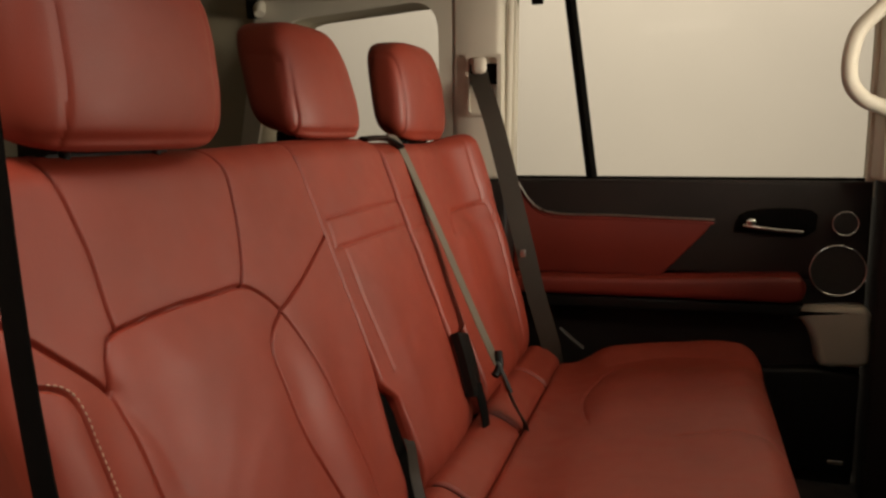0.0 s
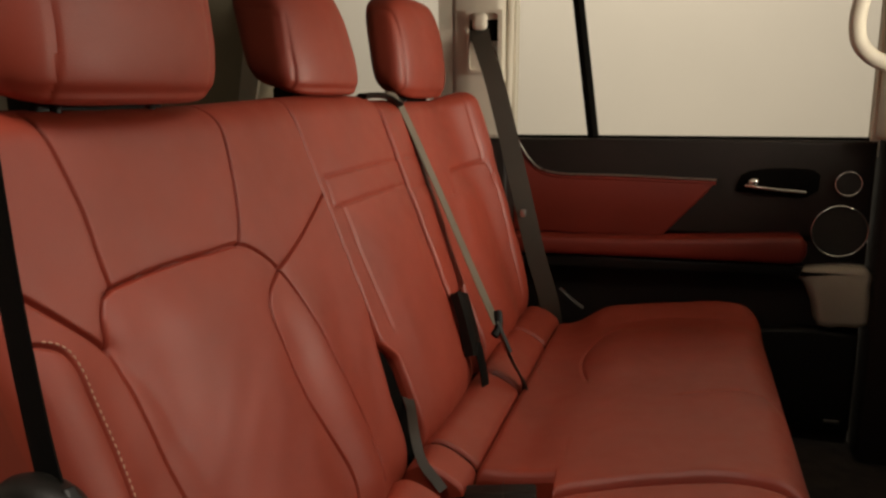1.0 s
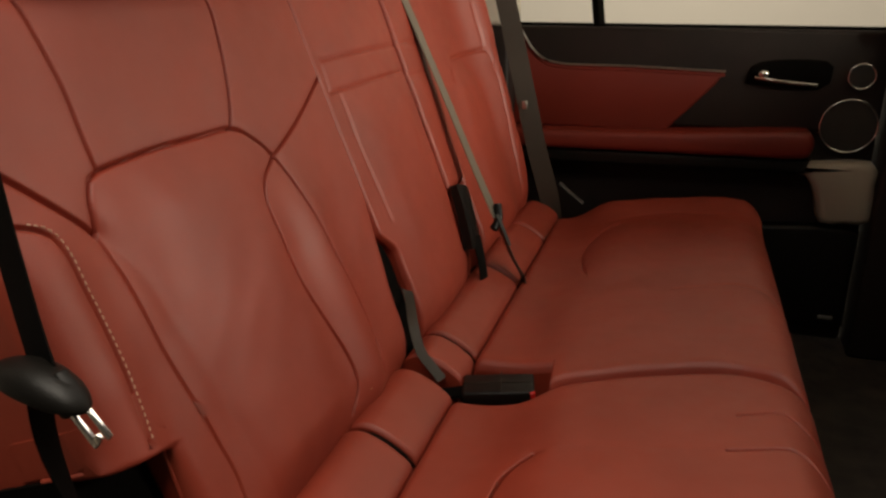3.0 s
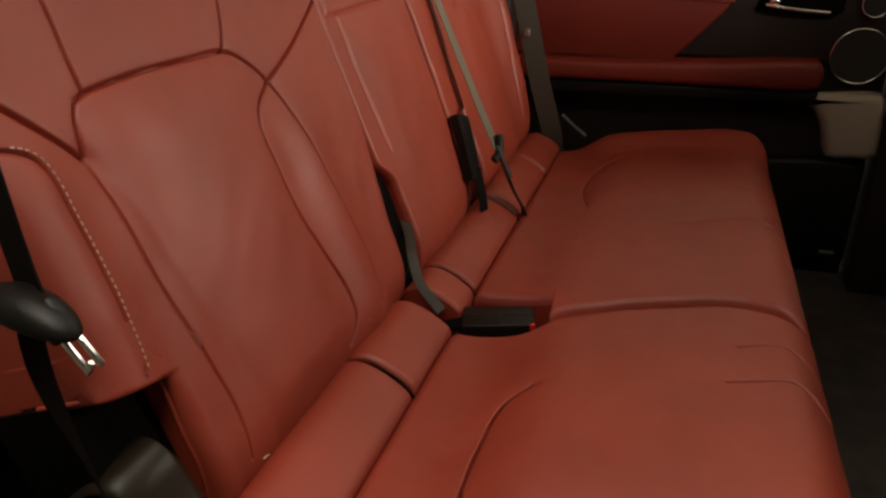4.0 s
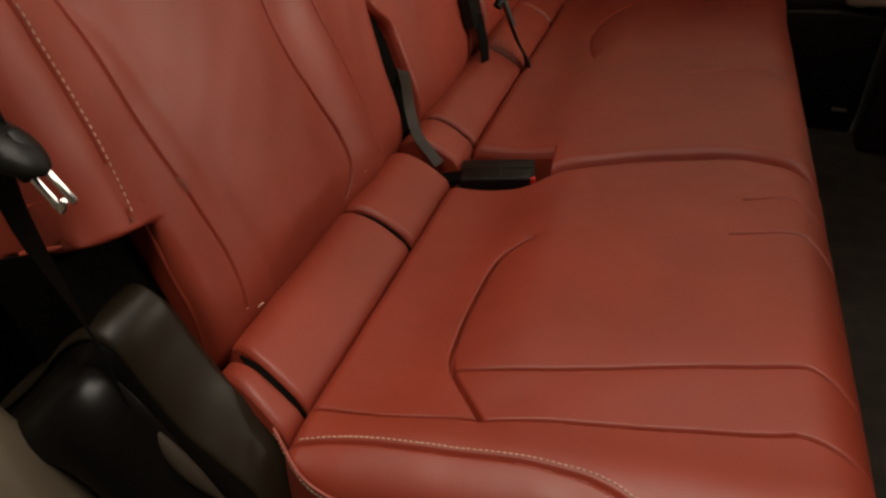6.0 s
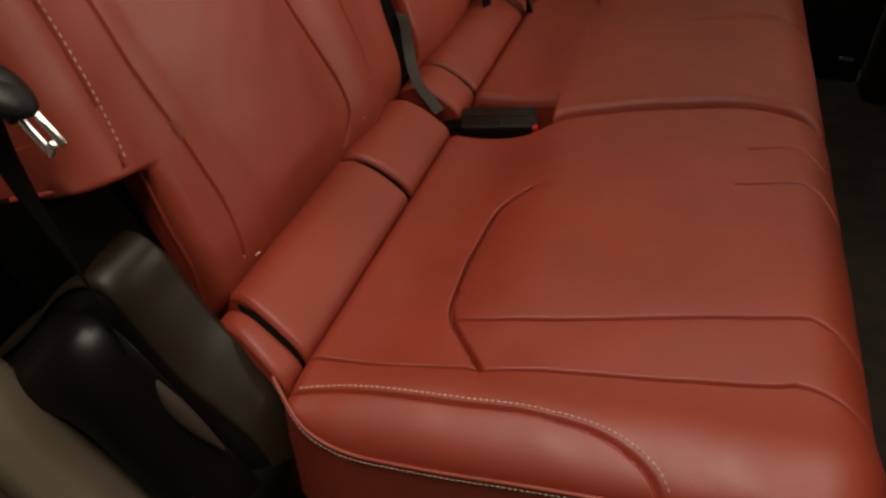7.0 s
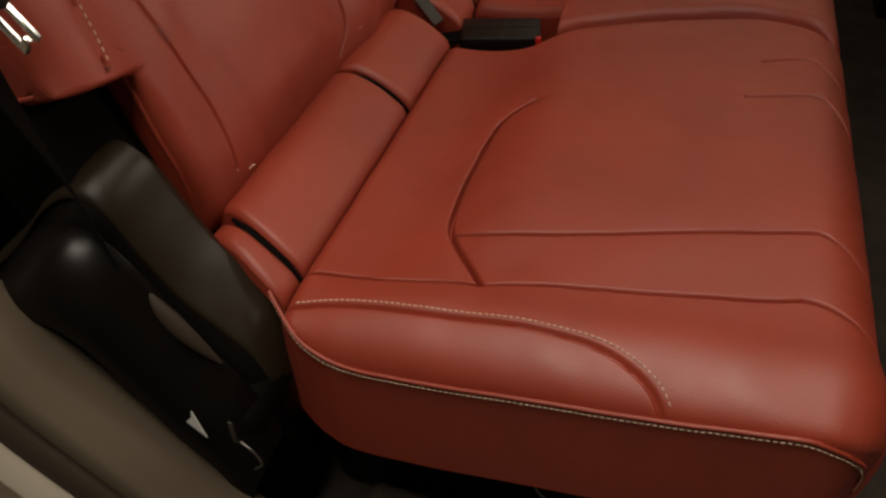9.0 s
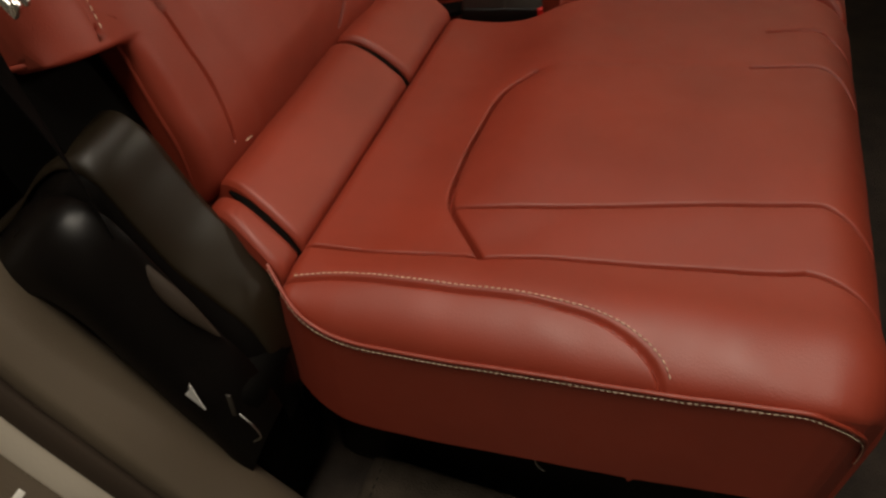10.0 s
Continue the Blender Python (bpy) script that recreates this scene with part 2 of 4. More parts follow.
class Pad:
    """place(a, b, d): the point over the plane; a runs from a0(b) to a1(b), b from b0 to b1. rims: for the sides a0, a1, b0, b1 the
    width and the drop of the rounding. seams: (points, depth, width, puff). swell(a, b): the cushion's own bulge."""

    def __init__(self, place, a0, a1, b0, b1, rims, seams, swell, step, skirt):
        self.place, self.a0, self.a1, self.b0, self.b1 = place, a0, a1, b0, b1
        self.rims, self.swell, self.step, self.skirt = rims, swell, step, skirt
        self.seams = [(smooth_line(p, 0.008), *rest) for p, *rest in seams]

    def height(self, a, b):
        d = self.swell(a, b)
        for e, (w, drop) in zip((a - self.a0(b), self.a1(b) - a, b - self.b0, self.b1 - b), self.rims):
            w, drop = (f(a, b) if callable(f) else f for f in (w, drop))
            d = d - drop * (1 - np.sqrt(np.clip(1 - np.clip(1 - e / w, 0, 1) ** 2.2, 0, 1)))
        for line, depth, width, puff in self.seams:
            s = away(a, b, line)
            d = d - depth * np.exp(-((s / width) ** 2)) - puff * np.exp(-s / (6 * width))
        d = d + 0.0009 * np.sin(a * 23 + 2 * np.sin(b * 17)) * np.sin(b * 29 + 1.3 * np.sin(a * 31))
        d = d + 0.00035 * np.sin(a * 71 + 3 * np.sin(b * 27)) * np.sin(b * 53 + 2.4 * np.sin(a * 19))
        return d

    def at(self, a, b, lift=0.0):
        a, b = np.atleast_1d(np.array(a, float)), np.atleast_1d(np.array(b, float))
        return self.place(a, b, self.height(a, b) + lift)

    def build(self, parent, panels, mat, rest="cover"):
        """One mesh for each panel (name, outline) and one for what is left, with the skirt that runs back from the rim."""
        def spread(n):
            t = np.linspace(0, 1, n)
            return 0.75 * t + 0.25 * (0.5 - 0.5 * np.cos(math.pi * t))
        mid = (self.b0 + self.b1) / 2
        nb = max(8, int((self.b1 - self.b0) / self.step))
        na = max(8, int(float(self.a1(mid) - self.a0(mid)) / self.step))
        b = self.b0 + (self.b1 - self.b0) * spread(nb)[None, :] * np.ones((na, 1))
        a = self.a0(b) + (self.a1(b) - self.a0(b)) * spread(na)[:, None]
        v = self.place(a, b, self.height(a, b)).reshape(-1, 3)
        i, j = np.meshgrid(np.arange(na - 1), np.arange(nb - 1), indexing="ij")
        k = (i * nb + j).ravel()
        quads = np.stack([k, k + nb, k + nb + 1, k + 1], 1)
        ca, cb = a.ravel()[quads].mean(1), b.ravel()[quads].mean(1)
        owner = np.zeros(len(quads), int)
        for n, (_, poly) in enumerate(panels):
            line = [tuple(p) for p in poly]
            owner[(owner == 0) & inside(ca, cb, line)] = n + 1
        made = []
        for n, name in enumerate([rest, *[p[0] for p in panels]]):
            q = quads[owner == n]
            if not len(q):
                continue
            used, back = np.unique(q, return_inverse=True)
            verts, faces = v[used], back.reshape(-1, 4)
            if n == 0 and self.skirt:
                rim = np.r_[np.arange(na) * nb, (na - 1) * nb + np.arange(1, nb), (np.arange(na - 1)[::-1]) * nb + nb - 1, np.arange(1, nb - 1)[::-1]]
                back_v = self.place(a.ravel()[rim], b.ravel()[rim], self.height(a.ravel()[rim], b.ravel()[rim]) - self.skirt)
                m, c = len(rim), len(verts)
                ring = np.arange(m)
                nxt = (ring + 1) % m
                verts = np.vstack([verts, v[rim], back_v])
                faces = np.vstack([faces, np.stack([c + ring, c + m + ring, c + m + nxt, c + nxt], 1)])
            me = bpy.data.meshes.new(name)
            me.vertices.add(len(verts))
            me.vertices.foreach_set("co", verts.ravel())
            me.loops.add(4 * len(faces))
            me.loops.foreach_set("vertex_index", faces.ravel().astype(np.int32))
            me.polygons.add(len(faces))
            me.polygons.foreach_set("loop_start", np.arange(0, 4 * len(faces), 4, dtype=np.int32))
            me.update(calc_edges=True)
            finish(me, mat)
            made.append(hang(new(name, me), parent))
        return made

    def stitches(self, parent, pts, pitch=0.0052, length=0.0034, radius=0.0006, lift=0.0006):
        line = smooth_line(pts, 0.001)
        run = np.r_[0, np.cumsum(np.linalg.norm(np.diff(line, axis=0), axis=1))]
        verts, faces = [], []
        for s in np.arange(pitch / 2, run[-1] - length, pitch):
            ends = [np.array([np.interp(s + u, run, line[:, 0]), np.interp(s + u, run, line[:, 1])]) for u in (0, length / 2, length)]
            p = [Vector(self.at(*e, lift + (0.0003 if n == 1 else 0))[0]) for n, e in enumerate(ends)]
            d = (p[2] - p[0]).normalized()
            up = Vector(self.at(*ends[1], lift + 0.01)[0]) - p[1]
            side = d.cross(up).normalized()
            up = side.cross(d).normalized()
            c = len(verts)
            for n, q in enumerate(p):
                r = radius * (1.0 if n == 1 else 0.6)
                verts += [tuple(q + side * r), tuple(q + up * r), tuple(q - side * r), tuple(q - up * r)]
            for n in (0, 4):
                faces += [(c + n + t, c + n + (t + 1) % 4, c + n + 4 + (t + 1) % 4, c + n + 4 + t) for t in range(4)]
            faces += [(c, c + 1, c + 2, c + 3), (c + 8, c + 9, c + 10, c + 11)]
        return raw("stitching", verts, faces, THREAD, parent, "cream decorative stitching", "stuff")


# ---- the shell of the car and the showroom round it ----
def setting(name, bm, mat, label, category, smooth=True):
    return tagged(part(name, bm, mat, None, label, smooth), category=category, kind="structure")


setting("ground", boxed((-14, -12, -0.62), (14, 14, -0.55)), FLOOR_TILE, "dark grey polished showroom floor under the car", "floor", False)
setting("wall_far", boxed((-14, 4.2, -0.55), (14, 4.4, 5.0)), WALL_PAINT, "plain cream showroom wall outside the car windows", "wall", False)
setting("floor", boxed((-0.9, -0.06, -0.04), (1.5, 1.62, 0.02)), CARPET, "dark brown carpet of the car floor", "carpet", False)
setting("wall_front", boxed((1.5, -0.1, -0.04), (1.54, 1.66, 1.4)), BLACK_SOFT, "plain dark wall at the front of the cabin", "wall", False)
setting("wall_rear", boxed((-1.74, -0.1, -0.04), (-1.7, 1.66, 1.4)), TAUPE, "taupe trim at the rear of the cabin", "trim", False)
setting("ceiling", boxed((-1.7, -0.08, 1.36), (1.5, 1.66, 1.40)), HEADLINER, "grey woven headliner of the car roof", "headliner", False)
# Five blocks added out of view to shape the light from ahead.
setting("light_block_low", boxed((1.0, 0.78, 0.02), (1.06, 1.6, 0.95), 0.02), BLACK_SOFT, "unseen dark block keeping the front fill off the far cushion", "wall")
setting("light_block_near", boxed((1.0, 0.0, 0.02), (1.06, 0.77, 0.90), 0.02), BLACK_SOFT, "unseen dark block keeping the front fill off the near cushion", "wall")
setting("light_block_header", boxed((1.0, 0.0, 1.09), (1.06, 0.95, 1.36), 0.02), BLACK_SOFT, "unseen dark block under the roof, shading the headrests", "wall")
setting("light_block_far_seat", boxed((1.0, 1.14, 0.90), (1.06, 1.5, 1.22), 0.03), BLACK_SOFT, "unseen dark block for the far front seat, shading the far backrest", "wall")
setting("light_block_near_seat", boxed((1.0, 0.0, 0.88), (1.06, 0.68, 1.2), 0.03), BLACK_SOFT, "unseen dark block for the near front seat, shading the near backrest", "wall")
# Stands out of view to keep light off the belt and hinge side.
setting("light_block_side", boxed((-1.7, -0.13, 0.2), (-0.30, -0.05, 1.36), 0.02), BEIGE, "unseen beige block for the near rear pillar, keeping light off the seat side", "trim")
setting("cargo_floor", boxed((-1.7, -0.05, 0.2), (-0.55, 1.6, 0.3)), CARPET, "dark carpeted load floor behind the bench", "carpet", False)


# ---- near outboard seat ----
def back_place(y, z, d):
    return np.stack([0.067 - 0.38 * z + 0.935 * d, y + 0 * d, z + 0.355 * d], -1)


def cushion_place(y, x, d):
    return np.stack([x + 0 * d, y + 0 * d, 0.36 + 0.12 * x + d], -1)


def band_place(y, x, d):
    return np.stack([x + 0.35 * d, y + 0 * d, 0.352 - 0.46 * x + 0.93 * d], -1)


def swap(pts):
    return [(y, x) for x, y in pts]


near_seat = thing("outboard_seat", "red leather outboard rear seat with cream stitching and piping", "car seat", (0.2, 0.25, 0.02), "rear seats")

V1 = [(0.104, 0.905), (0.104, 0.889), (0.109, 0.845), (0.111, 0.804), (0.109, 0.765), (0.110, 0.745)]
V2 = [(0.362, 0.916), (0.369, 0.87), (0.348, 0.798), (0.318, 0.745)]
H1 = [(0.083, 0.700), (0.086, 0.717), (0.094, 0.734), (0.111, 0.744), (0.187, 0.748), (0.26, 0.747), (0.318, 0.745), (0.354, 0.726), (0.379, 0.703)]
SIDE = [(-0.01, 0.786), (0.022, 0.757), (0.044, 0.736), (0.081, 0.698)]
UP = [(0.379, 0.703), (0.46, 0.731), (0.562, 0.775)]
LOOP = [(0.379, 0.703), (0.34, 0.684), (0.323, 0.66), (0.321, 0.628), (0.327, 0.56), (0.347, 0.495), (0.356, 0.455), (0.352, 0.42), (0.33, 0.398)]
RIGHT = [(0.379, 0.703), (0.395, 0.657), (0.411, 0.569), (0.427, 0.50), (0.431, 0.455), (0.424, 0.41)]
LEFT = [(0.081, 0.698), (0.083, 0.675), (0.087, 0.649), (0.093, 0.575), (0.103, 0.509), (0.107, 0.455), (0.100, 0.405)]
SOFT = [(0.082, 0.70), (0.111, 0.638), (0.13, 0.538), (0.147, 0.432), (0.149, 0.40)]
BOLSTER = [(-0.005, 0.728), (0.011, 0.723), (0.027, 0.715), (0.035, 0.701), (0.036, 0.666), (0.036, 0.62), (0.031, 0.567), (0.025, 0.535)]


def near_swell(y, z):
    d = 0.008 * np.exp(-(((y - 0.235) / 0.085) ** 4)) * ramp01(z, 0.39, 0.44) * (1 - ramp01(z, 0.69, 0.75))
    d = d + 0.010 * np.exp(-(((y - 0.02) / 0.03) ** 2)) * (1 - ramp01(z, 0.68, 0.74))
    return d + 0.010 * np.exp(-(((y - 0.40) / 0.04) ** 2)) * (1 - ramp01(z, 0.60, 0.70))


near_back = Pad(
    back_place, lambda z: -0.02 + 0.072 * (1 - ramp01(z, 0.518, 0.540)), lambda z: 0.558 - 0.004 * (1 - ramp01(z, 0.45, 0.58)), 0.365, 0.918,
    [(0.022, lambda y, z: 0.022 - 0.018 * np.exp(-(((z - 0.530) / 0.022) ** 2))), (lambda y, z: 0.008 + 0.034 * (1 - ramp01(z, 0.46, 0.66)), lambda y, z: 0.0025 + 0.04 * (1 - ramp01(z, 0.44, 0.62))), (0.075, 0.045), (0.05, lambda y, z: 0.055 - 0.024 * ramp01(y, 0.34, 0.55))],
    [(V1, 0.006, 0.0014, 0.001), (V2, 0.008, 0.0015, 0.0012), (H1, 0.006, 0.0016, 0.003), (SIDE, 0.006, 0.0019, 0.002), (UP, 0.008, 0.0015, 0.001),
     (LOOP, 0.008, 0.0015, 0.001), (RIGHT, 0.008, 0.0014, 0.001), (LEFT, 0.0035, 0.0013, 0.001), (SOFT, 0.001, 0.010, 0.002), (BOLSTER, 0.005, 0.0016, 0.001)],
    near_swell, 0.00105, 0.13)
near_back.build(near_seat, [
    ("insert_panel", [*H1, *LOOP[1:], (0.149, 0.38), *SOFT[::-1]]),
    ("inner_bolster", [*RIGHT, (0.33, 0.38), *LOOP[::-1]]),
    ("side_bolster", [(-0.05, 0.728), *BOLSTER, (-0.05, 0.52)]),
    ("shoulder_panel", [(0.104, 0.93), *V1, *H1[4:7], *V2[::-1], (0.36, 0.93)]),
], LEATHER, "backrest")
near_back.stitches(near_seat, [(y + 0.0035, z + 0.002) for y, z in BOLSTER[1:]], 0.0058, 0.0035, 0.0009, 0.0009)

CUT = curve_of([(-0.05, 0.474), (0.0, 0.476), (0.06, 0.482), (0.10, 0.492), (0.14, 0.53), (0.20, 0.553), (0.26, 0.570), (0.32, 0.582), (0.37, 0.580), (0.42, 0.558), (0.46, 0.53)])
RIMLINE = curve_of([(-0.05, 0.02), (-0.016, 0.0), (0.01, -0.018), (0.04, -0.028), (0.08, -0.031), (0.25, -0.031), (0.39, -0.029), (0.42, -0.027), (0.438, -0.021), (0.455, -0.006)])
DROP = curve_of([(-0.05, 0.0), (-0.016, 0.004), (0.01, 0.014), (0.04, 0.030), (0.09, 0.039), (0.24, 0.031), (0.40, 0.019), (0.46, 0.018)])
INS = swap([(0.150, 0.055), (0.108, 0.113), (0.099, 0.161), (0.099, 0.235), (0.106, 0.299), (0.133, 0.34)])
INSL = swap([(0.108, 0.113), (0.148, 0.115), (0.251, 0.134), (0.383, 0.158), (0.416, 0.156), (0.464, 0.130)])
LOW = swap([(0.0, 0.037), (0.016, 0.039), (0.081, 0.043), (0.148, 0.053), (0.217, 0.064), (0.302, 0.073), (0.378, 0.083), (0.402, 0.085), (0.464, 0.060)])
TOPL = swap([(0.345, 0.366), (0.40, 0.374), (0.431, 0.362), (0.464, 0.325)])
TOPL2 = swap([(0.36, 0.448), (0.404, 0.46), (0.426, 0.444), (0.464, 0.42)])
FOLD = swap([(0.133, 0.34), (0.17, 0.356), (0.25, 0.36), (0.345, 0.366)])
EDGE = swap([(0.0, -0.002), (0.043, 0.006), (0.114, 0.012), (0.182, 0.015), (0.226, 0.013), (0.254, 0.008), (0.278, -0.002), (0.296, -0.014), (0.308, -0.028)])
EDGE = [(y - 0.004 * float(ramp01(x, 0.02, 0.14)), x - 0.0005 * float(ramp01(x, 0.2, 0.3))) for y, x in EDGE]


def near_cushion_swell(y, x):
    d = 0.010 * np.exp(-(((y - 0.30) / 0.17) ** 4)) * ramp01(x, 0.08, 0.16) * (1 - ramp01(x, 0.40, 0.46))
    d = d + 0.008 * np.exp(-(((y - 0.02) / 0.03) ** 2)) * ramp01(x, 0.0, 0.1)
    return d - 0.010 * np.exp(-(((y - 0.30) / 0.25) ** 4)) * np.exp(-(((x - 0.06) / 0.05) ** 2))


near_cushion = Pad(
    cushion_place, RIMLINE, CUT, -0.004, 0.459,
    [(0.05, lambda y, x: DROP(x)), (0.030, lambda y, x: 0.030 + 0 * x), (0.014, 0.014), (0.055, 0.055)],
    [(INS, 0.012, 0.0017, 0.0034), (INSL, 0.008, 0.0013, 0.0010), (LOW, 0.0075, 0.0013, 0.0010), (TOPL, 0.008, 0.0015, 0.001), (TOPL2, 0.006, 0.0015, 0.001),
     (FOLD, 0.0005, 0.008, 0.002), (EDGE, 0.005, 0.0017, 0.001)],
    near_cushion_swell, 0.00105, 0.118)
near_cushion.build(near_seat, [
    ("seat_insert", [*INS[::-1][:-1], *INSL, (0.341, 0.47), *TOPL[::-1], *FOLD[::-1]]),
    ("side_bolster", [*EDGE, (-0.06, 0.31), (-0.06, 0.0)]),
    ("lower_panel", [*LOW, (0.142, 0.47), *INSL[::-1], INS[0]]),
], LEATHER, "cushion")
near_cushion.stitches(near_seat, [(y + 0.0045, x + 0.004) for y, x in EDGE], 0.0048, 0.0031, 0.0007, 0.0008)

# piping and a second row of stitches along the lower rim of the cushion
xs = np.linspace(-0.012, 0.398, 90)
rim_pts = near_cushion.at(RIMLINE(xs) + 0.0005, xs)
rim_line = [Vector(p) + Vector((0, -0.0015, 0)) for p in rim_pts]
rim_line = [Vector((-0.018, 0.003, 0.363))] + rim_line[1:]
corner = rim_line[-1]
bend = [corner + Vector(p) for p in ((0.014, 0.001, -0.003), (0.028, 0.003, -0.009), (0.040, 0.007, -0.019), (0.048, 0.013, -0.033), (0.052, 0.017, -0.050), (0.053, 0.019, -0.066))]
rim_line = [Vector(p) for p in smooth_line([tuple(p) for p in rim_line[:-3:6]] + [tuple(p) for p in (corner, *bend)], 0.004)]
part("piping", tube(bmesh.new(), rim_line, 0.0018), LEATHER, near_seat, "raised red leather piping")


def row_of_stitches(parent, pts, out, pitch=0.0046, length=0.0030, radius=0.00046):
    line = smooth_line([tuple(p) for p in pts], 0.001)
    run = np.r_[0, np.cumsum(np.linalg.norm(np.diff(line, axis=0), axis=1))]
    bm = bmesh.new()
    for s in np.arange(0, run[-1] - length, pitch):
        p, q = (Vector([np.interp(s + u, run, line[:, i]) for i in range(3)]) + Vector(out) for u in (0, length))
        tube(bm, [p, (p + q) / 2 + Vector(out) * 0.1, q], [radius * 0.6, radius, radius * 0.6], 4)
    return part("stitching", bm, THREAD, parent, "cream decorative stitching", kind="stuff")


row_of_stitches(near_seat, [p + Vector((0, 0, -0.0042)) for p in rim_line[::3]], (0, -0.0012, 0))
part("seat_base", boxed((0.0, 0.03, 0.02), (0.40, 0.50, 0.27), 0.02), BLACK, near_seat, "black plastic seat base")


def band_pad(y0, y1, rear=-0.088, skirt=0.05, slant0=0.0, slant1=0.0):
    return Pad(band_place, lambda x: y0 + slant0 * np.clip(-x / 0.088, 0, 1.2) ** 1.5, lambda x: y1 + slant1 * np.clip(-x / 0.088, 0, 1.2) ** 1.5, rear, 0.0, [(0.007, 0.006), (0.007, 0.006), (0.03, 0.025), (0.016, 0.016)], [],
               lambda y, x: 0.008 * np.sin(np.clip((x - rear) / -rear, 0, 1) * math.pi) + 0 * y, 0.003, skirt)


for y0, y1, rear, skirt, s0, s1 in ((0.004, 0.034, -0.084, 0.012, 0.032, 0.022), (0.042, 0.311, -0.092, 0.05, 0.024, 0.0), (0.323, 0.474, -0.092, 0.05, 0.0, 0.0)):
    band_pad(y0, y1, rear, skirt, s0, s1).build(near_seat, [], LEATHER, "rear_band")


# A black rod laid in a gap between bands as its shade.
def gap_shade(parent, y, slant=0.0):
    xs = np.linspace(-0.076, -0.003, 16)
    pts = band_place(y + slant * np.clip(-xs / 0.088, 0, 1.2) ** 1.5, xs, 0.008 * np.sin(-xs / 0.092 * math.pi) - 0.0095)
    return part("gap_shade", tube(bmesh.new(), pts.tolist(), [0.0052 * min(1, 0.3 + k / 5, 0.3 + (15 - k) / 5) for k in range(16)], 8), RUBBER_AND_SHADE, parent, "black strip standing for the shade in the gap")


gap_shade(near_seat, 0.038, 0.023)
gap_shade(near_seat, 0.317)
lip_edge = curve_of([(-0.04, 0.550), (-0.02, 0.545), (0.0, 0.541), (0.025, 0.539), (0.042, 0.538), (0.054, 0.532)])
flap = Pad(lambda z, y, d: back_place(y, z, d), lip_edge, lambda y: 0.578 + 0 * y, -0.021, 0.052, [(0.008, 0.008), (0.004, 0.0), (0.022, 0.022), (0.004, 0.0)], [],
           lambda z, y: 0.008 * np.exp(-(((y - 0.02) / 0.03) ** 2)), 0.0016, 0.06)
flap.build(near_seat, [], LEATHER, "bolster_flap")
lip = [back_place(np.array(y), np.array(z), np.array(d)) for y, z, d in ((-0.024, 0.545, -0.06), (-0.020, 0.543, -0.024), (0.0, 0.540, -0.004), (0.025, 0.538, -0.003), (0.042, 0.535, -0.006), (0.051, 0.520, -0.012), (0.0525, 0.47, -0.018), (0.0525, 0.43, -0.020), (0.0535, 0.39, -0.032))]
part("piping", tube(bmesh.new(), smooth_line([tuple(p) for p in lip], 0.004), 0.0024), LEATHER, near_seat, "red leather lip round the hinge opening")
# Black block that imitates the darkness inside the hinge opening.
well = bmesh.new()
for y, z, d in ((-0.028, 0.40, -0.034), (0.049, 0.40, -0.034), (0.049, 0.527, -0.034), (0.02, 0.535, -0.034), (-0.028, 0.545, -0.034)):
    for k in (0, 0.08):
        well.verts.new(back_place(np.array(y), np.array(z), np.array(d - k)))
bmesh.ops.convex_hull(well, input=well.verts)
part("hinge_shade", well, RUBBER_AND_SHADE, near_seat, "black block standing for the shade in the hinge opening", False)

# ---- far bench: middle backrest with its armrest, far seat ----
far_seat = thing("bench_seat", "red leather bench seat with middle armrest and two headrests", "car seat", (0.2, 0.95, 0.02), "rear seats")
mid_back = Pad(
    back_place, lambda z: 0.560 + 0.032 * (1 - ramp01(z, 0.512, 0.558)), lambda z: 0.875 + 0 * z, 0.365, 0.925,
    [(0.008, lambda y, z: 0.0025 + 0.0075 * (1 - ramp01(z, 0.55, 0.62))), (0.006, 0.005), (0.075, 0.045), (0.05, 0.055)],
    [([(0.583, 0.795), (0.884, 0.795)], 0.002, 0.0025, 0.001), ([(0.577, 0.751), (0.868, 0.751)], 0.002, 0.0025, 0.001), ([(0.583, 0.795), (0.577, 0.751)], 0.002, 0.0025, 0.001),
     ([(0.60, 0.75), (0.60, 0.66), (0.61, 0.56)], 0.0015, 0.004, 0.001)],
    lambda y, z: 0.010 * np.exp(-(((y - 0.73) / 0.12) ** 4)), 0.0024, 0.12)
mid_back.build(far_seat, [("armrest_front", [(0.56, 0.36), (0.575, 0.75), (0.89, 0.75), (0.89, 0.36)]), ("pull_strap", [(0.577, 0.751), (0.583, 0.795), (0.89, 0.795), (0.89, 0.751)])], LEATHER, "middle_backrest")
# Hides the red leather in the slot behind black, as shade.
slot = bmesh.new()
for y, z, d in ((0.583, 0.37, -0.020), (0.583, 0.50, -0.016), (0.572, 0.53, -0.014), (0.561, 0.55, -0.014), (0.556, 0.37, -0.030)):
    for k in (0, 0.09):
        slot.verts.new(back_place(np.array(y + 0.008), np.array(z), np.array(d - k)))
bmesh.ops.convex_hull(slot, input=slot.verts)
part("slot_shade", slot, RUBBER_AND_SHADE, far_seat, "black block standing for the shade in the slot beside the armrest", False)
